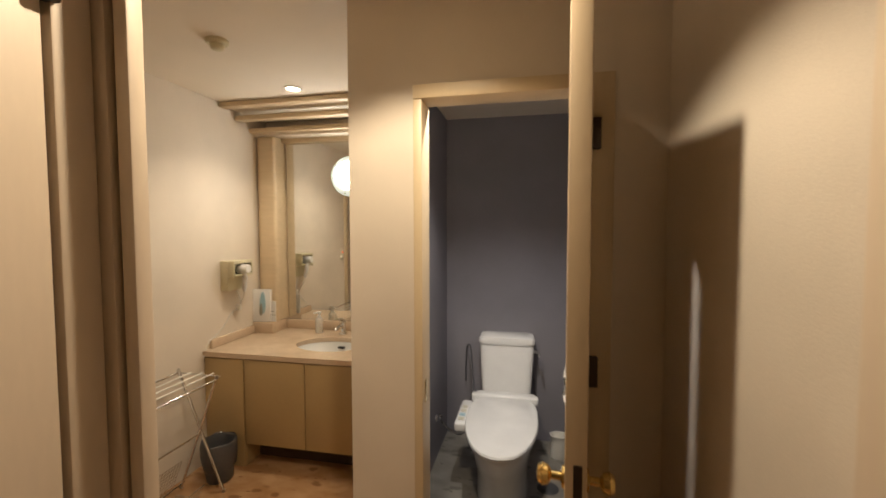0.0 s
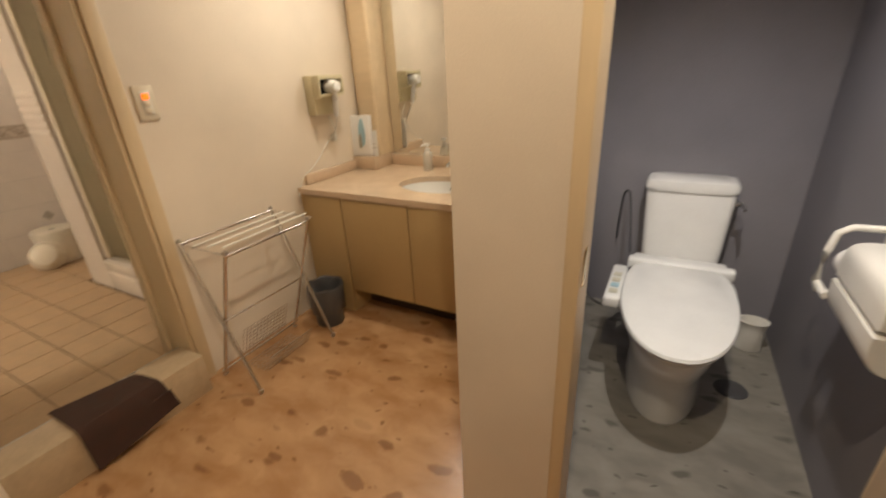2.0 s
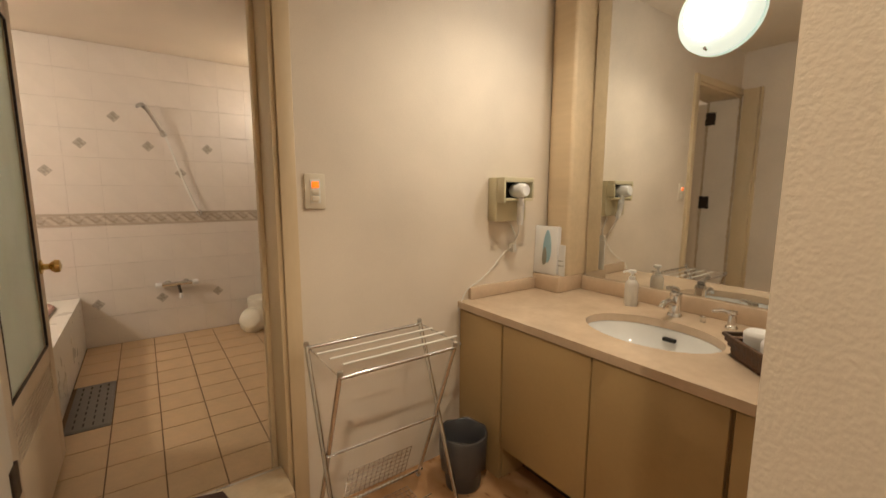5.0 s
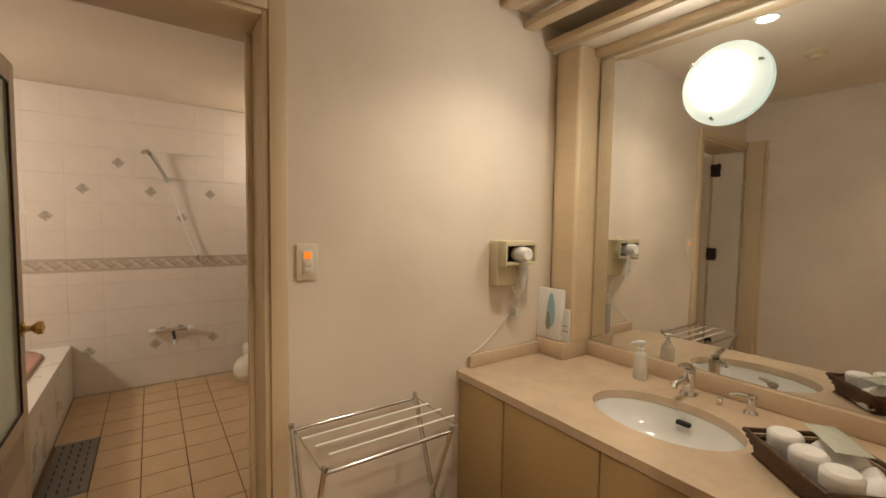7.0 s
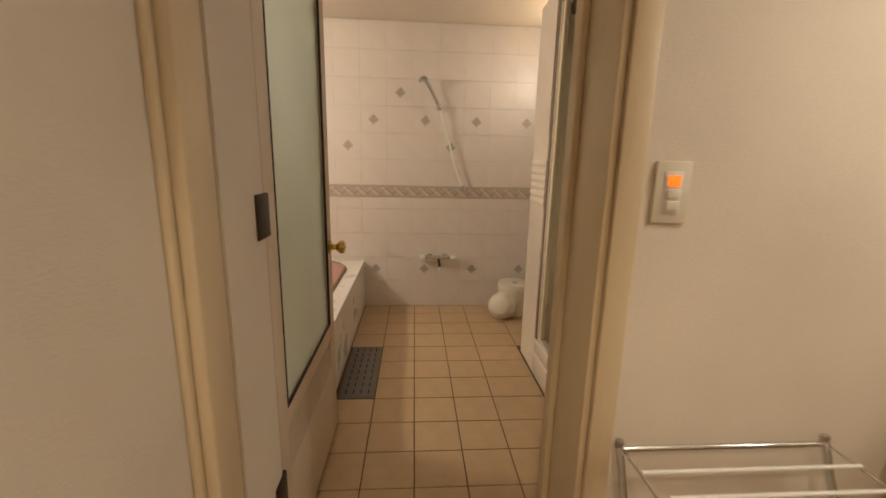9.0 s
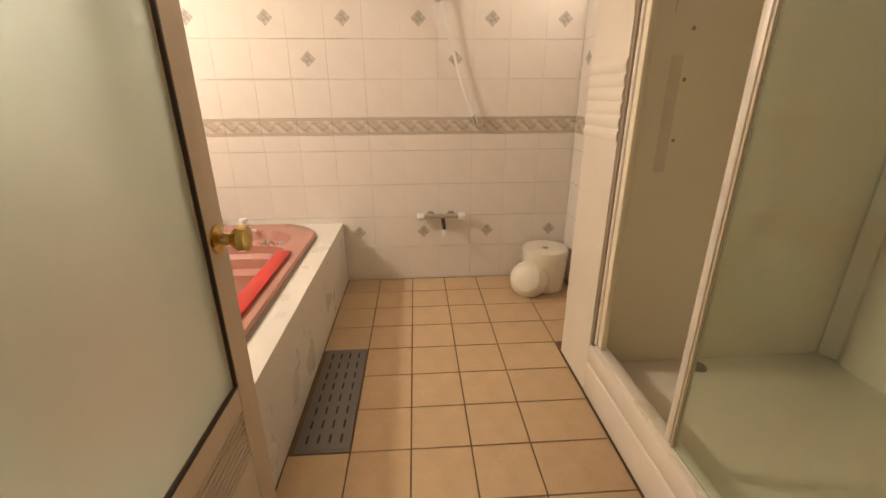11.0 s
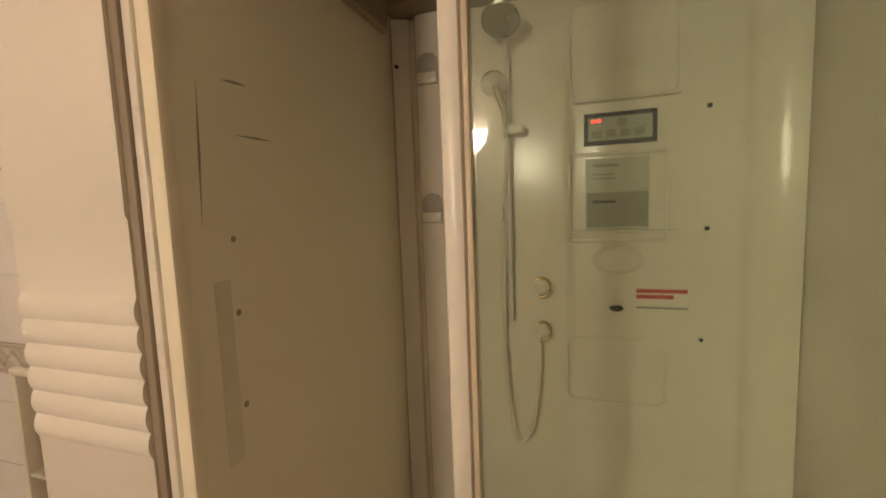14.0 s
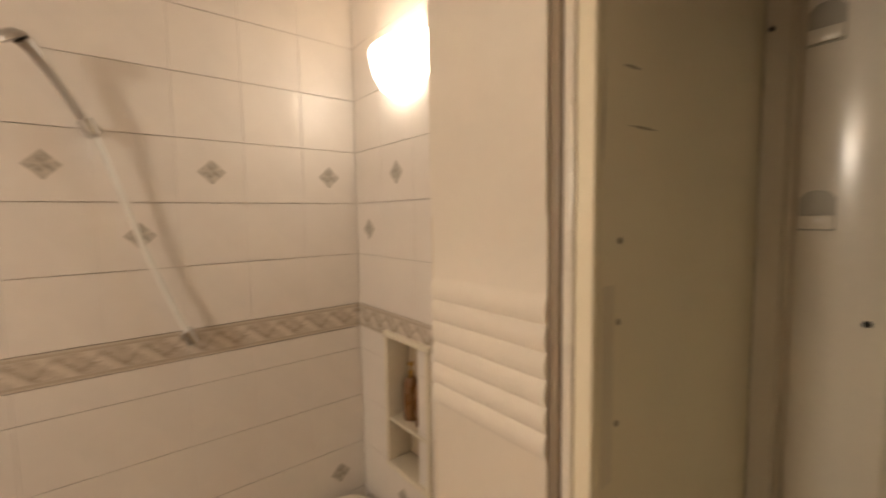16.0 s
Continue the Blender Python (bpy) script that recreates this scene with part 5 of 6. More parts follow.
    bpart("key", (-2.095, y - 0.0135, 1.712), (-2.068, y - 0.0125, 1.742), M_GREYPRINT, p, 0.0)
    # shallow framed shelf with an instruction card
    bm = bmesh.new()
    for a, b in (((-2.262, 1.318), (-2.248, 1.632)), ((-1.945, 1.318), (-1.931, 1.632)), ((-2.2475, 1.318), (-1.9455, 1.330)), ((-2.2475, 1.620), (-1.9455, 1.632))):
        box(bm, (a[0], y - 0.014, a[1]), (b[0], y - 0.0005, b[1]), 0.004, 2)
    part("shelf_frame", bm, M_ACRYLIC, c)
    bpart("shelf_lip", (-2.27, y - 0.030, 1.352), (-1.90, y - 0.001, 1.360), M_ACRYLIC, c, 0.003)
    card = bpart("instruction_card", (-2.200, y - 0.006, 1.361), (-1.995, y - 0.002, 1.610), M_CARD, c, 0.001, "faded printed instruction card")
    bpart("card_picture", (-2.196, y - 0.0085, 1.372), (-1.999, y - 0.0068, 1.492), M_GREYPRINT, card, 0.0)
    for i, (w, z) in enumerate(((0.085, 1.580), (0.070, 1.552), (0.075, 1.538), (0.075, 1.455))):
        bpart("printed_line", (-2.175, y - 0.0105, z), (-2.175 + w, y - 0.0088, z + (0.010 if i in (0, 3) else 0.005)), M_INK if i == 3 else M_GREYPRINT, card, 0.0)
    lab = bpart("warning_label", (-2.04, y - 0.003, 1.075), (-1.865, y - 0.0005, 1.160), M_ACRYLIC, c, 0.0)
    for x1, z0, z1, mt in ((-1.872, 1.138, 1.152, M_RED), (-1.915, 1.118, 1.132, M_RED), (-1.872, 1.082, 1.090, M_GREYPRINT)):
        bpart("printed_line", (-2.032, y - 0.0045, z0), (x1, y - 0.0032, z1), mt, lab, 0.0)
    bm = bmesh.new()
    lathe(bm, [(0.0, 0.012), (0.018, 0.010), (0.024, 0.0)], (-2.096, y, 1.078), 20, pose(0, 0, 0, 90, 0, 0), (1.0, 0.5))
    part("outlet_nozzle", bm, M_DARKMETAL, c)
    # riser, overhead shower, hand shower and hose
    x = -2.47
    bm = bmesh.new()
    tube(bm, [(x, CB - 0.035, 1.02), (x, CB - 0.035, 1.98), (x, CB - 0.05, 2.05), (x, CB - 0.13, 2.085)], 0.009, 12)
    part("riser_rail", bm, M_PLASTIC, c, "white riser rail")
    bm = bmesh.new()
    lathe(bm, [(0.0, 0.026), (0.02, 0.024), (0.062, 0.008), (0.066, 0.0), (0.060, -0.005), (0.0, -0.005)], (x, CB - 0.14, 2.08), 28, pose(0, 0, 0, -38, 0, 0))
    part("overhead_shower", bm, M_STEEL, c, "grey round overhead shower")
    bm = bmesh.new()
    lathe(bm, [(0.0, 0.03), (0.03, 0.026), (0.046, 0.006), (0.044, -0.004), (0.0, -0.004)], (x - 0.035, CB - 0.11, 1.885), 24, pose(0, 0, 0, -50, -15, 0))
    tube(bm, [(x - 0.03, CB - 0.095, 1.88), (x - 0.005, CB - 0.07, 1.80), (x + 0.002, CB - 0.062, 1.70)], [0.018, 0.013, 0.011], 12)
    part("hand_shower", bm, M_CHROME, c, "chrome hand shower in its holder")
    bm = bmesh.new()
    box(bm, (x - 0.02, CB - 0.075, 1.715), (x + 0.06, CB - 0.02, 1.75), 0.010, 2)
    part("shower_holder", bm, M_PLASTIC, c)
    cord("hose", [(x + 0.002, CB - 0.062, 1.70), (x - 0.02, CB - 0.06, 1.40), (x - 0.03, CB - 0.06, 0.90), (x + 0.01, CB - 0.06, 0.56), (x + 0.07, CB - 0.06, 0.60), (x + 0.10, CB - 0.05, 0.80), (x + 0.105, CB - 0.03, 0.97)], 0.007, M_ACRYLIC, c, "white shower hose")
    for z in (1.150, 0.984):
        bm = bmesh.new()
        lathe(bm, [(0.0, 0.0), (0.034, 0.0), (0.031, 0.010), (0.018, 0.014), (0.018, 0.028), (0.0, 0.030)], (-2.355, CB, z), 20, pose(0, 0, 0, 90, 0, 0))
        k = part("mixer_knob", bm, M_ACRYLIC, c, "white mixer knob")
        bm = bmesh.new()
        tube(bm, [(-2.355 + 0.032 * math.cos(radians(a)), CB - 0.034, z + 0.036 * math.sin(radians(a))) for a in range(-110, 121, 23)], 0.0065, 10)
        part("ring_handle", bm, M_BRASS, k, "dull brass ring handle")
    # raised panel outlines moulded into the service column
    for x0, x1, z0, z1 in ((-2.250, -1.915, 1.805, 2.135), (-2.266, -1.938, 0.728, 0.965)):
        bm = bmesh.new()
        loop = []
        for cx, cz, q in ((x1 - 0.03, z1 - 0.03, 0), (x0 + 0.03, z1 - 0.03, 90), (x0 + 0.03, z0 + 0.03, 180), (x1 - 0.03, z0 + 0.03, 270)):
            for i in range(5):
                loop.append((cx + 0.03 * math.cos(radians(q + 22.5 * i)), y - 0.001, cz + 0.03 * math.sin(radians(q + 22.5 * i))))
        tube(bm, loop, 0.0055, 8, True)
        part("raised_outline", bm, M_ACRYLIC, c)
    bm = bmesh.new()
    lathe(bm, [(0.0, 0.020), (0.05, 0.018), (0.075, 0.010), (0.085, 0.0)], (-2.092, y, 1.255), 28, pose(0, 0, 0, 90, 0, 0), (1.0, 0.62))
    part("moulded_boss", bm, M_ACRYLIC, c)
    bpart("shelf_ledge", (-2.235, y - 0.026, 1.802), (-1.905, y - 0.001, 1.814), M_ACRYLIC, c, 0.004)
    # scuffs, a screw and the mark of a lost grab rail on the side wall
    xs = -2.9179
    for pa, pb, w in (((3.262, 1.737), (3.338, 1.741), 0.0035), ((3.288, 1.629), (3.412, 1.631), 0.003), ((3.204, 1.72), (3.190, 1.44), 0.0030), ((3.225, 1.325), (3.226, 0.93), 0.021)):
        bm = bmesh.new()
        d = Vector((0, pb[0] - pa[0], pb[1] - pa[1]))
        nrm = Vector((0, -d.z, d.y)).normalized() * w
        p, q = Vector((xs, *pa)), Vector((xs, *pb))
        m = (p + q) / 2 + nrm * 0.8
        outline = [p, m - nrm * 1.6, q, m + nrm * 0.4]
        if w > 0.01:
            outline = [p - nrm, q - nrm, q + nrm, p + nrm]
        loft(bm, [[v + Vector((dx, 0, 0)) for v in outline] for dx in (0.0, 0.0006)])
        part("scuff_mark", bm, M_SCUFF if w < 0.01 else M_RAILMARK, c, "brown scuff on the acrylic")
    for yy, zz in ((3.264, 1.409), (3.262, 1.25), (3.262, 1.045)):
        bm = bmesh.new()
        lathe(bm, [(0.0, 0.003), (0.005, 0.0025), (0.007, 0.0)], (xs, yy, zz), 12, pose(0, 0, 0, 0, 90, 0))
        part("screw_cap", bm, M_SCUFF, c)
    bm = bmesh.new()
    lathe(bm, [(0.0, 0.010), (0.03, 0.009), (0.04, 0.0)], (-2.86, 3.52, 0.095), 20)
    part("tray_drain", bm, M_BLACK, c)


cabin()


def bath_tub():
    t = thing("bath_tub", (-3.2, 1.2, BF), "pink acrylic bath set in a white deck", "bath tub")
    x0, x1, y0, y1, zt = BATH_W + 0.003, -1.80, BATH_S + 0.002, 1.815, 0.375
    ix0, ix1, iy0, iy1 = -4.15, -2.10, 0.50, 1.70

    def rr(a, b, c, d, z, rad, n=9):
        pts = []
        for cx, cy, s in ((b - rad, d - rad, 0), (a + rad, d - rad, 90), (a + rad, c + rad, 180), (b - rad, c + rad, 270)):
            for i in range(n):
                ang = radians(s + 90 * i / (n - 1))
                pts.append(Vector((cx + rad * math.cos(ang), cy + rad * math.sin(ang), z)))
        return pts

    bm = bmesh.new()
    outer = rr(x0, x1, y0, y1, zt, 0.006)
    inner = rr(ix0 + 0.02, ix1 - 0.02, iy0 + 0.02, iy1 - 0.02, zt, 0.27)
    vo, vi = [bm.verts.new(p) for p in outer], [bm.verts.new(p) for p in inner]
    vb = [bm.verts.new((p.x, p.y, BF)) for p in outer]
    n = len(vo)
    for j in range(n):
        k = (j + 1) % n
        bm.faces.new((vo[j], vo[k], vi[k], vi[j]))
        bm.faces.new((vo[j], vb[j], vb[k], vo[k]))
    part("deck", bm, M_TUBWHITE, t, "white bath deck and apron")
    rings = [(0.0, 0.0, 0.376, 0.28), (0.0, 0.0, 0.392, 0.28), (0.012, 0.012, 0.404, 0.275), (0.10, 0.10, 0.408, 0.24), (0.135, 0.13, 0.402, 0.22),
             (0.17, 0.14, 0.345, 0.20), (0.235, 0.145, 0.335, 0.19), (0.245, 0.15, 0.285, 0.19), (0.31, 0.155, 0.275, 0.18), (0.32, 0.16, 0.215, 0.18), (0.40, 0.17, 0.205, 0.17), (0.42, 0.19, 0.10, 0.16), (0.48, 0.23, 0.045, 0.13)]
    bm = bmesh.new()
    prev = None
    for far, side, z, rad in rings:
        v = [bm.verts.new(p) for p in rr(ix0 + far, ix1 - side, iy0 + side, iy1 - side, z, rad)]
        if prev:
            for j in range(len(v)):
                k = (j + 1) % len(v)
                bm.faces.new((prev[j], prev[k], v[k], v[j]))
        prev = v
    bm.faces.new(prev)
    part("tub_shell", bm, M_TUBPINK, t, "pink stepped acrylic shell")
    # darker brown band round the foot of the pink rim
    bm = bmesh.new()
    ring0, ring1 = rr(ix0 - 0.008, ix1 + 0.008, iy0 - 0.008, iy1 + 0.008, 0.376, 0.285), rr(ix0 - 0.003, ix1 + 0.003, iy0 - 0.003, iy1 + 0.003, 0.390, 0.282)
    a, b = [bm.verts.new(p) for p in ring0], [bm.verts.new(p) for p in ring1]
    for j in range(len(a)):
        k = (j + 1) % len(a)
        bm.faces.new((a[j], a[k], b[k], b[j]))
    part("rim_dark_band", bm, M_SEAL, t)
    for x, z in ((-3.50, 0.235), (-3.05, 0.235), (-2.59, 0.215)):
        bm = bmesh.new()
        lathe(bm, [(0.0, 0.006), (0.018, 0.005), (0.022, 0.0)], (x, 1.815, z), 20, pose(0, 0, 0, -90, 0, 0), (0.55, 1.7))
        part("apron_vent", bm, M_TUBWHITE, t, "small oval apron vent")
    for x, y in ((-3.72, 1.545), (-3.98, 1.30)):
        bm = bmesh.new()
        lathe(bm, [(0.0, 0.012), (0.014, 0.011), (0.02, 0.0)], (x, y, 0.408), 18)
        part("air_control", bm, M_CHROME, t, "small chrome air control")
    bm = bmesh.new()
    lathe(bm, [(0.0, 0.0), (0.045, 0.0), (0.045, 0.01), (0.034, 0.02), (0.032, 0.09), (0.0, 0.09)], (-4.10, 0.83, 0.405), 20)
    tube(bm, [(-4.10, 0.83, 0.47), (-4.10, 0.84, 0.53), (-4.085, 0.875, 0.565), (-4.06, 0.925, 0.565), (-4.04, 0.965, 0.535), (-4.035, 0.975, 0.50)], [0.032, 0.036, 0.038, 0.036, 0.032, 0.030], 16)
    part("bath_spout", bm, M_CHROME, t, "chrome bath spout")
    for y in (1.03, 1.19):
        bm = bmesh.new()
        lathe(bm, [(0.0, 0.0), (0.024, 0.0), (0.022, 0.02), (0.028, 0.026), (0.026, 0.045), (0.0, 0.05)], (-4.125, y, 0.405), 18)
        part("tap_handle", bm, M_WRAP, t, "white bath tap handle")
    for y in (1.47, 1.50):
        bm = bmesh.new()
        tube(bm, [(-3.74, y, 0.40), (-3.71, y - 0.01, 0.435), (-3.66, y - 0.015, 0.43)], 0.008, 10)
        part("grip", bm, M_CHROME, t)


bath_tub()
bm = bmesh.new()
box(bm, (-3.57, 1.568, 0.4095), (-2.62, 1.646, 0.424), 0.006, 2)
tagged(new("red_strip_mat", mesh_of("red_strip_mat", bm, M_RED)), "narrow red foam strip on the pink bath rim", "mat")


def wall_mixer():
    m = thing("wall_mixer_tap", (BATH_W, 2.49, 0.42), "chrome thermostatic wall mixer with white handles", "tap")
    x = BATH_W + 0.055
    bm = bmesh.new()
    tube(bm, [(x, 2.375, 0.422), (x, 2.605, 0.422)], 0.019, 16)
    part("body", bm, M_CHROME, m)
    for a, b in ((2.325, 2.374), (2.606, 2.655)):
        bm = bmesh.new()
        tube(bm, [(x, a, 0.422), (x, a + 0.006, 0.422), (x, b - 0.006, 0.422), (x, b, 0.422)], [0.020, 0.024, 0.024, 0.021], 16)
        part("handle", bm, M_WRAP, m, "white plastic handle")
    for y in (2.42, 2.56):
        bm = bmesh.new()
        lathe(bm, [(0.0, 0.0), (0.028, 0.0), (0.025, 0.008), (0.014, 0.010), (0.014, 0.05), (0.0, 0.05)], (BATH_W + 0.0005, y, 0.422), 18, pose(0, 0, 0, 0, 90, 0))
        part("wall_rose", bm, M_CHROME, m)
    bm = bmesh.new()
    tube(bm, [(x, 2.50, 0.405), (x + 0.03, 2.505, 0.37), (x + 0.055, 2.508, 0.345)], [0.014, 0.012, 0.012], 12)
    part("spout", bm, M_DARKMETAL, m)
    bm = bmesh.new()
    tube(bm, [(x + 0.055, 2.508, 0.345), (x + 0.060, 2.509, 0.300)], [0.014, 0.015], 12)
    part("spout_tip", bm, M_WRAP, m, "white spout tip")


wall_mixer()


def wall_shower():
    s = thing("hand_shower_set", (BATH_W, 2.48, 1.74), "satin grey hand shower with pale hose in wall brackets", "shower")
    xa = BATH_W + 0.05
    for y, z in ((2.482, 1.742), (2.706, 1.055)):
        bm = bmesh.new()
        lathe(bm, [(0.0, 0.0), (0.026, 0.0), (0.024, 0.006), (0.013, 0.010), (0.013, 0.04), (0.0, 0.042)], (BATH_W + 0.0005, y, z), 18, pose(0, 0, 0, 0, 90, 0))
        b = part("wall_bracket", bm, M_CHROME, s, "chrome wall bracket")
        bm = bmesh.new()
        tube(bm, [(xa, y - 0.012, z + 0.022), (xa, y + 0.010, z - 0.022)], [0.021, 0.019], 14)
        part("bracket_clip", bm, M_CHROME, b)
    bm = bmesh.new()
    tube(bm, [(xa, 2.492, 1.72), (xa + 0.004, 2.455, 1.79), (xa + 0.012, 2.405, 1.885), (xa + 0.028, 2.375, 1.935), (xa + 0.05, 2.355, 1.955)], [0.012, 0.014, 0.015, 0.017, 0.020], 14)
    part("handset", bm, M_SATIN, s, "satin grey handset")
    bm = bmesh.new()
    lathe(bm, [(0.0, 0.022), (0.02, 0.020), (0.036, 0.006), (0.038, -0.006), (0.0, -0.008)], (xa + 0.06, 2.335, 1.950), 24, pose(0, 0, 0, 28, 15, 0))
    part("spray_head", bm, M_SATIN, s, "satin grey spray head")
    cord("hose", [(xa, 2.494, 1.715), (xa - 0.008, 2.53, 1.60), (xa - 0.012, 2.60, 1.35), (xa - 0.006, 2.68, 1.12), (xa, 2.706, 1.055)], 0.009, M_PLASTIC, s, "pale hose")


wall_shower()


def stool():
    x, y = -4.03, 3.19
    s = thing("bath_stool", (x, y, BF), "white round plastic bath stool", "stool")
    bm = bmesh.new()
    lathe(bm, [(0.130, 0.0), (0.136, 0.004), (0.152, 0.245), (0.154, 0.265), (0.147, 0.288), (0.118, 0.296), (0.04, 0.288), (0.026, 0.286), (0.024, 0.257)], (x, y, BF + 0.0005), 40)
    part("shell", bm, M_STOOL, s)
    # grey plug that paints the shade inside the hole
    bm = bmesh.new()
    lathe(bm, [(0.0, 0.262), (0.024, 0.262), (0.024, 0.284)], (x, y, BF), 20)
    part("hand_hole", bm, M_GREYPRINT, s, "hand hole, its shade painted grey")


stool()


def wash_bowl():
    b = thing("wash_bowl", (-3.87, 3.03, BF), "white plastic wash bowl leaning on the stool", "wash bowl")
    bm = bmesh.new()
    m = Matrix.Translation((-3.875, 3.035, BF + 0.128)) @ Vector((0.80, -0.42, 0.42)).to_track_quat("Z", "Y").to_matrix().to_4x4()
    lathe(bm, [(0.0, 0.042), (0.075, 0.042), (0.086, 0.034), (0.116, -0.045), (0.122, -0.052), (0.124, -0.048), (0.092, 0.040), (0.080, 0.048), (0.0, 0.048)], (0, 0, 0), 36, m)
    part("bowl", bm, M_STOOL, b)


wash_bowl()


def sconce(x, y, face, material, group="bath wall lamps"):
    """Half-bowl glass wall lamp, open at the top; face is +1 or -1 along y."""
    s = thing("wall_sconce", (x, y, 1.85), "white glass half-bowl wall lamp, lit", "wall lamp", group)
    bm = bmesh.new()
    prof = [(0.182, 2.070), (0.175, 2.032), (0.158, 1.985), (0.125, 1.938), (0.085, 1.908), (0.045, 1.892), (0.006, 1.887)]
    n = 22
    rows = []
    for r, z in prof:
        rows.append([bm.verts.new((x + r * math.cos(math.pi * j / n), y + face * (0.004 + 0.62 * r * math.sin(math.pi * j / n)), z)) for j in range(n + 1)])
    for a, b in zip(rows, rows[1:]):
        for j in range(n):
            bm.faces.new((a[j], a[j + 1], b[j + 1], b[j]))
    part("shade", bm, material, s, "glowing white glass shade")
    bpart("wall_plate", (x - 0.05, min(y, y + face * 0.012) + 0.0005, 1.955), (x + 0.05, max(y, y + face * 0.012) - 0.0005, 2.04), M_BRASS, s, 0.003)


sconce(-3.80, BATH_N, -1, M_SCONCE_N)
sconce(-3.10, BATH_S, 1, M_SCONCE_S)


def niche():
    x0, x1, z0, z1 = -3.985, -3.70, 0.43, 0.965
    f = thing("soap_niche", (x0, BATH_N, z0), "ivory plastic soap niche set in the tiled wall", "niche")
    y = BATH_N
    bpart("frame_side", (x0 - 0.012, y - 0.014, z0), (x0 + 0.012, y + 0.10, z1), M_IVORY, f, 0.004)
    bpart("frame_side", (x1 - 0.012, y - 0.014, z0), (x1 + 0.012, y + 0.10, z1), M_IVORY, f, 0.004)
    bpart("frame_top", (x0 - 0.016, y - 0.018, z1 + 0.0005), (x1 + 0.016, y + 0.10, z1 + 0.026), M_IVORY, f, 0.008)
    bpart("frame_bottom", (x0 - 0.016, y - 0.018, z0 - 0.024), (x1 + 0.016, y + 0.10, z0 - 0.0005), M_IVORY, f, 0.008)
    bpart("shelf", (x0 + 0.0125, y - 0.010, 0.612), (x1 - 0.0125, y + 0.098, 0.624), M_IVORY, f, 0.004)
    bpart("back", (x0 + 0.0125, y + 0.0985, z0), (x1 - 0.0125, y + 0.104, z1), M_KERB, f, 0.0)
    for i, x in enumerate((-3.90, -3.82)):
        b = thing("shampoo_bottle", (x, y + 0.055, 0.624), "brown pump bottle standing in the niche", "bottle", "niche bottles")
        bm = bmesh.new()
        lathe(bm, [(0.0, 0.0), (0.030, 0.0), (0.032, 0.005), (0.032, 0.15), (0.022, 0.175), (0.012, 0.18), (0.0, 0.18)], (x, y + 0.055, 0.6245), 20)
        part("flask", bm, M_AMBER, b)
        bm = bmesh.new()
        lathe(bm, [(0.0, 0.18), (0.012, 0.18), (0.012, 0.20), (0.005, 0.202), (0.005, 0.225), (0.014, 0.227), (0.014, 0.236), (0.0, 0.238)], (x, y + 0.055, 0.6245), 14)
        part("pump", bm, M_BRASS, b)


niche()


def floor_drain():
    x0, x1, y0, y1 = -3.33, -2.65, 1.838, 2.046
    d = thing("floor_drain", (x0, y0, BF), "grey slotted steel floor drain cover", "drain")
    bpart("frame", (x0, y0, BF - 0.0055), (x1, y1, BF + 0.003), M_DRAIN, d, 0.002)
    bpart("plate", (x0 + 0.012, y0 + 0.012, BF + 0.0032), (x1 - 0.012, y1 - 0.012, BF + 0.006), M_DRAIN, d, 0.001)
    for i in range(8):
        for j in range(4):
            x, y = x0 + 0.065 + 0.0785 * i, y0 + 0.038 + 0.044 * j
            bpart("slot", (x - 0.022, y - 0.004, BF + 0.0062), (x + 0.022, y + 0.004, BF + 0.0068), M_BLACK, d, 0.0)


floor_drain()

# ---------------------------------------------------------------- tiles
TILE = 0.2238
_tiles = {}


def tile_mesh(kind, a, b, t, material, axis):
    """Shared mesh of a tile a by b, its face along +axis, its edges eased."""
    key = (kind, round(a, 3), round(b, 3), axis)
    if key not in _tiles:
        bm = bmesh.new()
        e = 0.0011
        base = [(-a / 2, -b / 2), (a / 2, -b / 2), (a / 2, b / 2), (-a / 2, b / 2)]
        top = [(x - math.copysign(e, x), y - math.copysign(e, y)) for x, y in base]
        put = {"x": lambda u, v, w: (w, u, v), "y": lambda u, v, w: (u, -w, v), "z": lambda u, v, w: (u, v, w)}[axis]
        r = [[bm.verts.new(put(u, v, w)) for u, v in ring] for ring, w in ((base, 0), (base, t - e * 0.6), (top, t))]
        for p, q in zip(r, r[1:]):
            for j in range(4):
                bm.faces.new((p[j], p[(j + 1) % 4], q[(j + 1) % 4], q[j]))
        bm.faces.new(r[-1])
        bm.faces.new(r[0][::-1])
        _tiles[key] = mesh_of(kind, bm, material, False)
    return _tiles[key]


def piece(name, mesh, at, parent, tilt=0.0):
    ob = new(name, mesh)
    ob.parent = parent
    j = random.uniform(-tilt, tilt), random.uniform(-tilt, tilt), random.uniform(-tilt, tilt)
    ob.matrix_basis = Matrix.Translation(at) @ Euler(j).to_matrix().to_4x4()
    return ob


random.seed(4)
G, GU = 0.0022, 0.0006
Z_EDGES = [BF, 0.189, 0.413, 0.637, 0.861, 0.963, 1.069, 1.2965, 1.521, 1.7455, 1.970, 2.1945, 2.419]


def diamond_mesh(axis):
    bm = bmesh.new()
    put = {"x": lambda u, v, w: (w, u, v), "y": lambda u, v, w: (u, -w, v)}[axis]
    s = 0.046
    for k, w0, w1 in ((1.0, 0.0, 0.0006),):
        ring = [(0, -s * k), (s * k, 0), (0, s * k), (-s * k, 0)]
        loft(bm, [[Vector(put(u, v, w)) for u, v in ring] for w in (w0, w1)])
    return mesh_of("motif", bm, M_MOTIF, False)


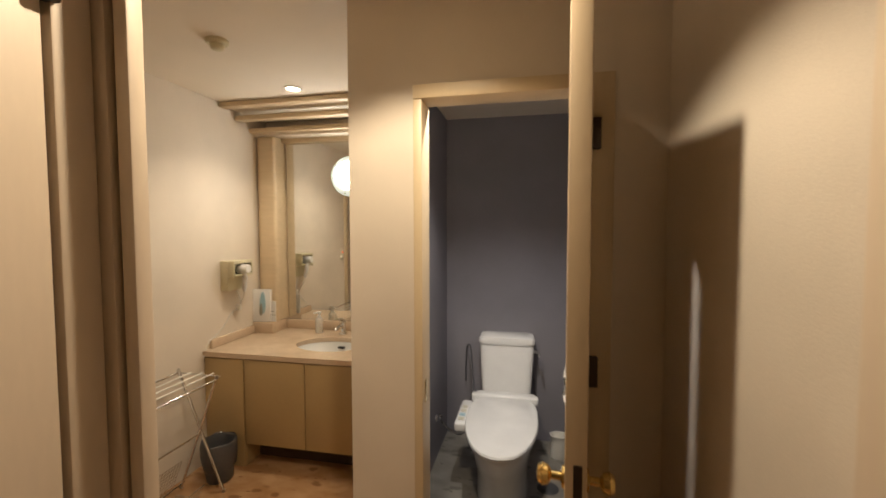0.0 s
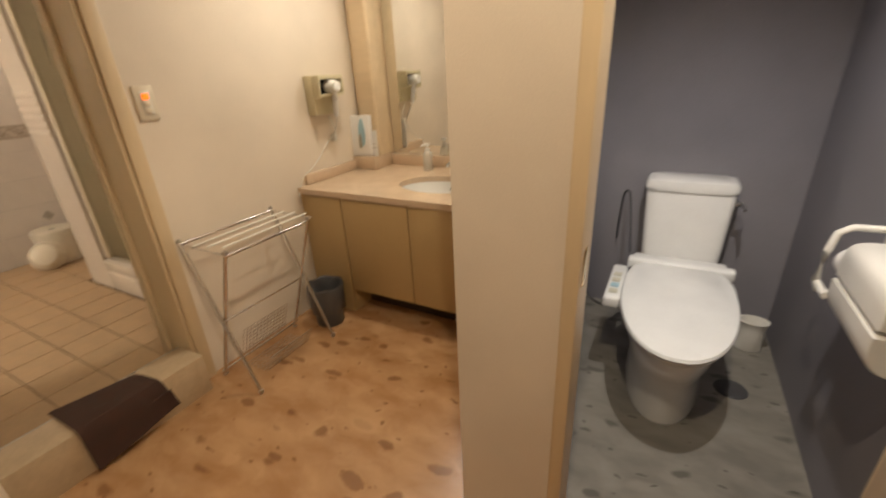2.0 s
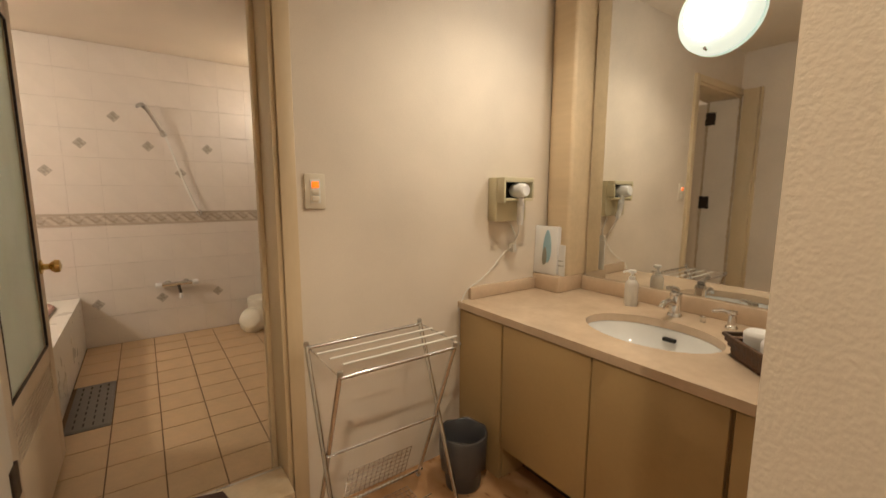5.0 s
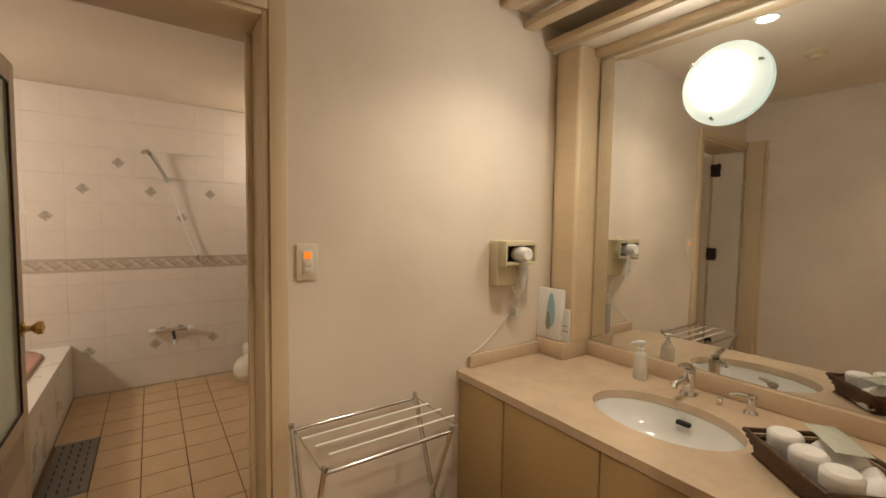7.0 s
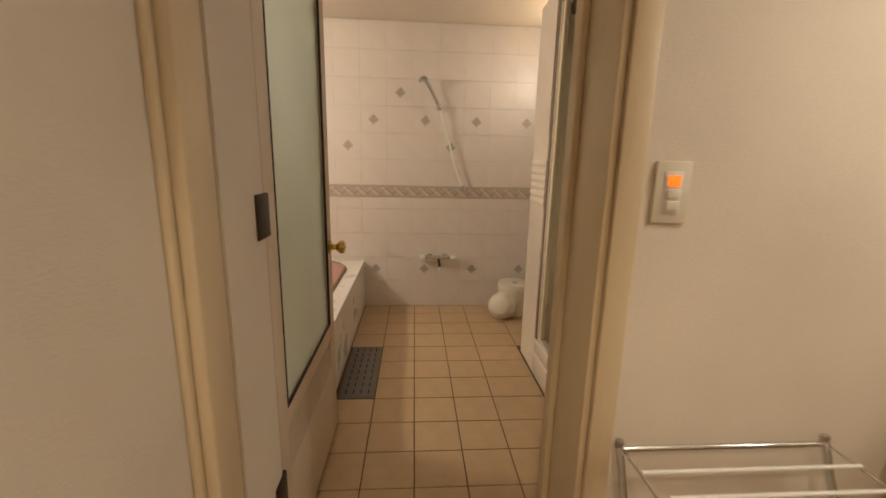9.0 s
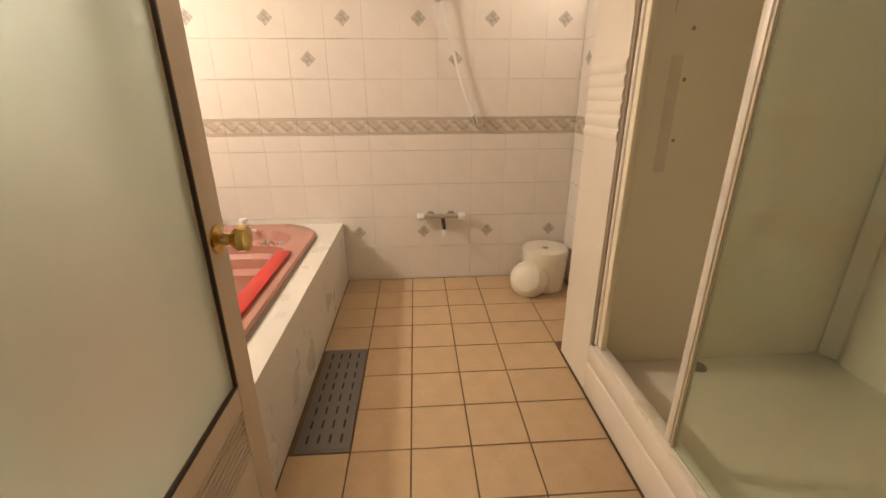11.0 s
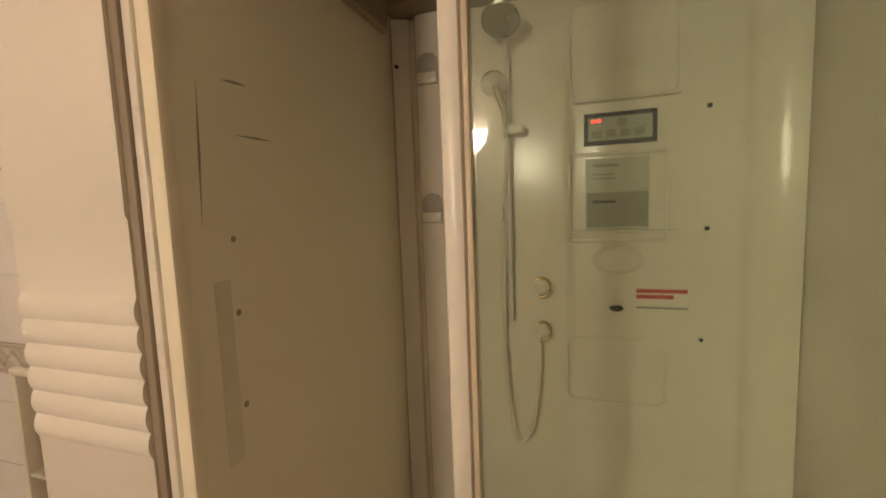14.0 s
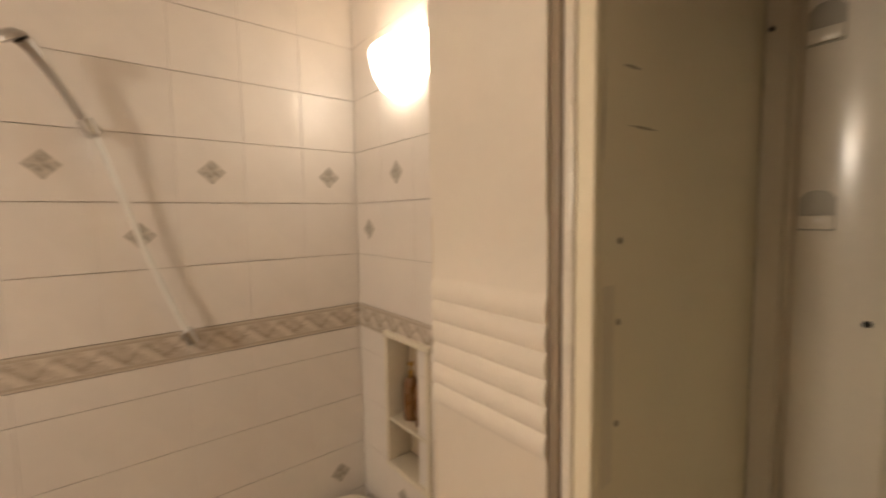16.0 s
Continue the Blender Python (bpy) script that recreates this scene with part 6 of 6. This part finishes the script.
def motif_ring_mesh(axis):
    bm = bmesh.new()
    put = {"x": lambda u, v, w: (w, u, v), "y": lambda u, v, w: (u, -w, v)}[axis]
    for k, a in ((0.020, 0.0), (0.010, 45.0)):
        ring = [(k * math.cos(radians(a + 30 * i)), k * math.sin(radians(a + 30 * i))) for i in range(12)]
        loft(bm, [[Vector(put(u, v, w)) for u, v in ring] for w in ((0.0007, 0.0011) if k > 0.015 else (0.0012, 0.0016))])
    return mesh_of("motif_flower", bm, M_MOTIFCORE, False)


def tile_wall(wall, axis, plane, lo, hi, first, motifs, holes=()):
    """Lays whole and cut tiles over one wall; a narrow printed border runs through."""
    edges = [lo]
    e = first
    while e < hi - 1e-4:
        if e > lo + 0.02:
            edges.append(e)
        e += TILE
    edges.append(hi)
    dm, fm = diamond_mesh(axis), motif_ring_mesh(axis)
    for u0, u1 in zip(edges, edges[1:]):
        for z0, z1 in zip(Z_EDGES, Z_EDGES[1:]):
            um, zm = (u0 + u1) / 2, (z0 + z1) / 2
            if any(h[0] - 0.02 < u0 + 0.03 and u1 - 0.03 < h[1] + 0.02 and h[2] - 0.02 < z0 + 0.03 and z1 - 0.03 < h[3] + 0.02 for h in holes):
                continue
            border = abs(z0 - 0.963) < 1e-6
            me = tile_mesh("border_tile" if border else "tile", u1 - u0 - GU, z1 - z0 - G, 0.0085 if border else 0.0045, M_BORDER if border else M_WALLTILE, axis)
            d = 0.006 if border else 0.0045
            at = (plane - d, um, zm) if axis == "x" else (um, plane + d, zm)
            piece("border_tile" if border else "tile", me, at, wall, 0.0 if border else 0.0009)
    for u, z in motifs:
        at = (plane + 0.0004, u, z) if axis == "x" else (u, plane - 0.0004, z)
        piece("motif", dm, at, wall)
        piece("motif_flower", fm, at, wall)


west = bpy.data.objects["wall_bath_west"]
rows_a = [(1.469 + 2 * TILE * k, 1.632) for k in range(-2, 5)]
rows_b = [(1.693 + 4 * TILE * k, 1.410) for k in range(-1, 2)]
rows_c = [(2.147 + 4 * TILE * k, 1.858) for k in range(-2, 1)]
rows_d = [(1.922 + 2 * TILE * k, 0.301) for k in range(0, 4)]
tile_wall(west, "x", BATH_W, BATH_S, BATH_N, 1.469 - TILE * 5.5, rows_a + rows_b + rows_c + rows_d)
north = bpy.data.objects["wall_bath_north"]
tile_wall(north, "y", BATH_N, BATH_W + 0.001, FX0 - 0.011, BATH_W + 0.001, [(-4.225 + TILE * 0.5, 1.410), (-4.225 + TILE * 1.5, 1.632), (-4.225 + TILE * 1.5, 0.301)], [(-3.995, -3.69, 0.41, 0.985)])

floor_ob = bpy.data.objects["floor_bath"]
xe = [-3.33 + 0.2275 * k for k in range(-4, 10)]
ye = [2.05 + 0.2305 * k for k in range(-1, 5)]
xe[0], xe[-1] = BATH_W + 0.002, -1.374
ye[0], ye[-1] = 1.818, FY - 0.008
for x0, x1 in zip(xe, xe[1:]):
    for y0, y1 in zip(ye, ye[1:]):
        if y1 < 2.06 and -3.34 < x0 and x1 < -2.64:
            continue
        me = tile_mesh("floor_tile", x1 - x0 - 0.006, y1 - y0 - 0.006, 0.006, M_FLOORTILE, "z")
        piece("floor_tile", me, ((x0 + x1) / 2, (y0 + y1) / 2, BF - 0.006), floor_ob, 0.0012)
for x0, x1 in zip(xe, xe[1:]):
    if x0 > FX0 - 0.1:
        break
    me = tile_mesh("floor_tile", min(x1, FX0 - 0.012) - x0 - 0.006, 0.2245, 0.006, M_FLOORTILE, "z")
    piece("floor_tile", me, ((x0 + min(x1, FX0 - 0.012)) / 2, FY - 0.008 + 0.1145, BF - 0.006), floor_ob, 0.0012)
    me = tile_mesh("floor_tile", min(x1, FX0 - 0.012) - x0 - 0.006, 0.092, 0.006, M_FLOORTILE, "z")
    piece("floor_tile", me, ((x0 + min(x1, FX0 - 0.012)) / 2, FY - 0.008 + 0.276, BF - 0.006), floor_ob, 0.0012)
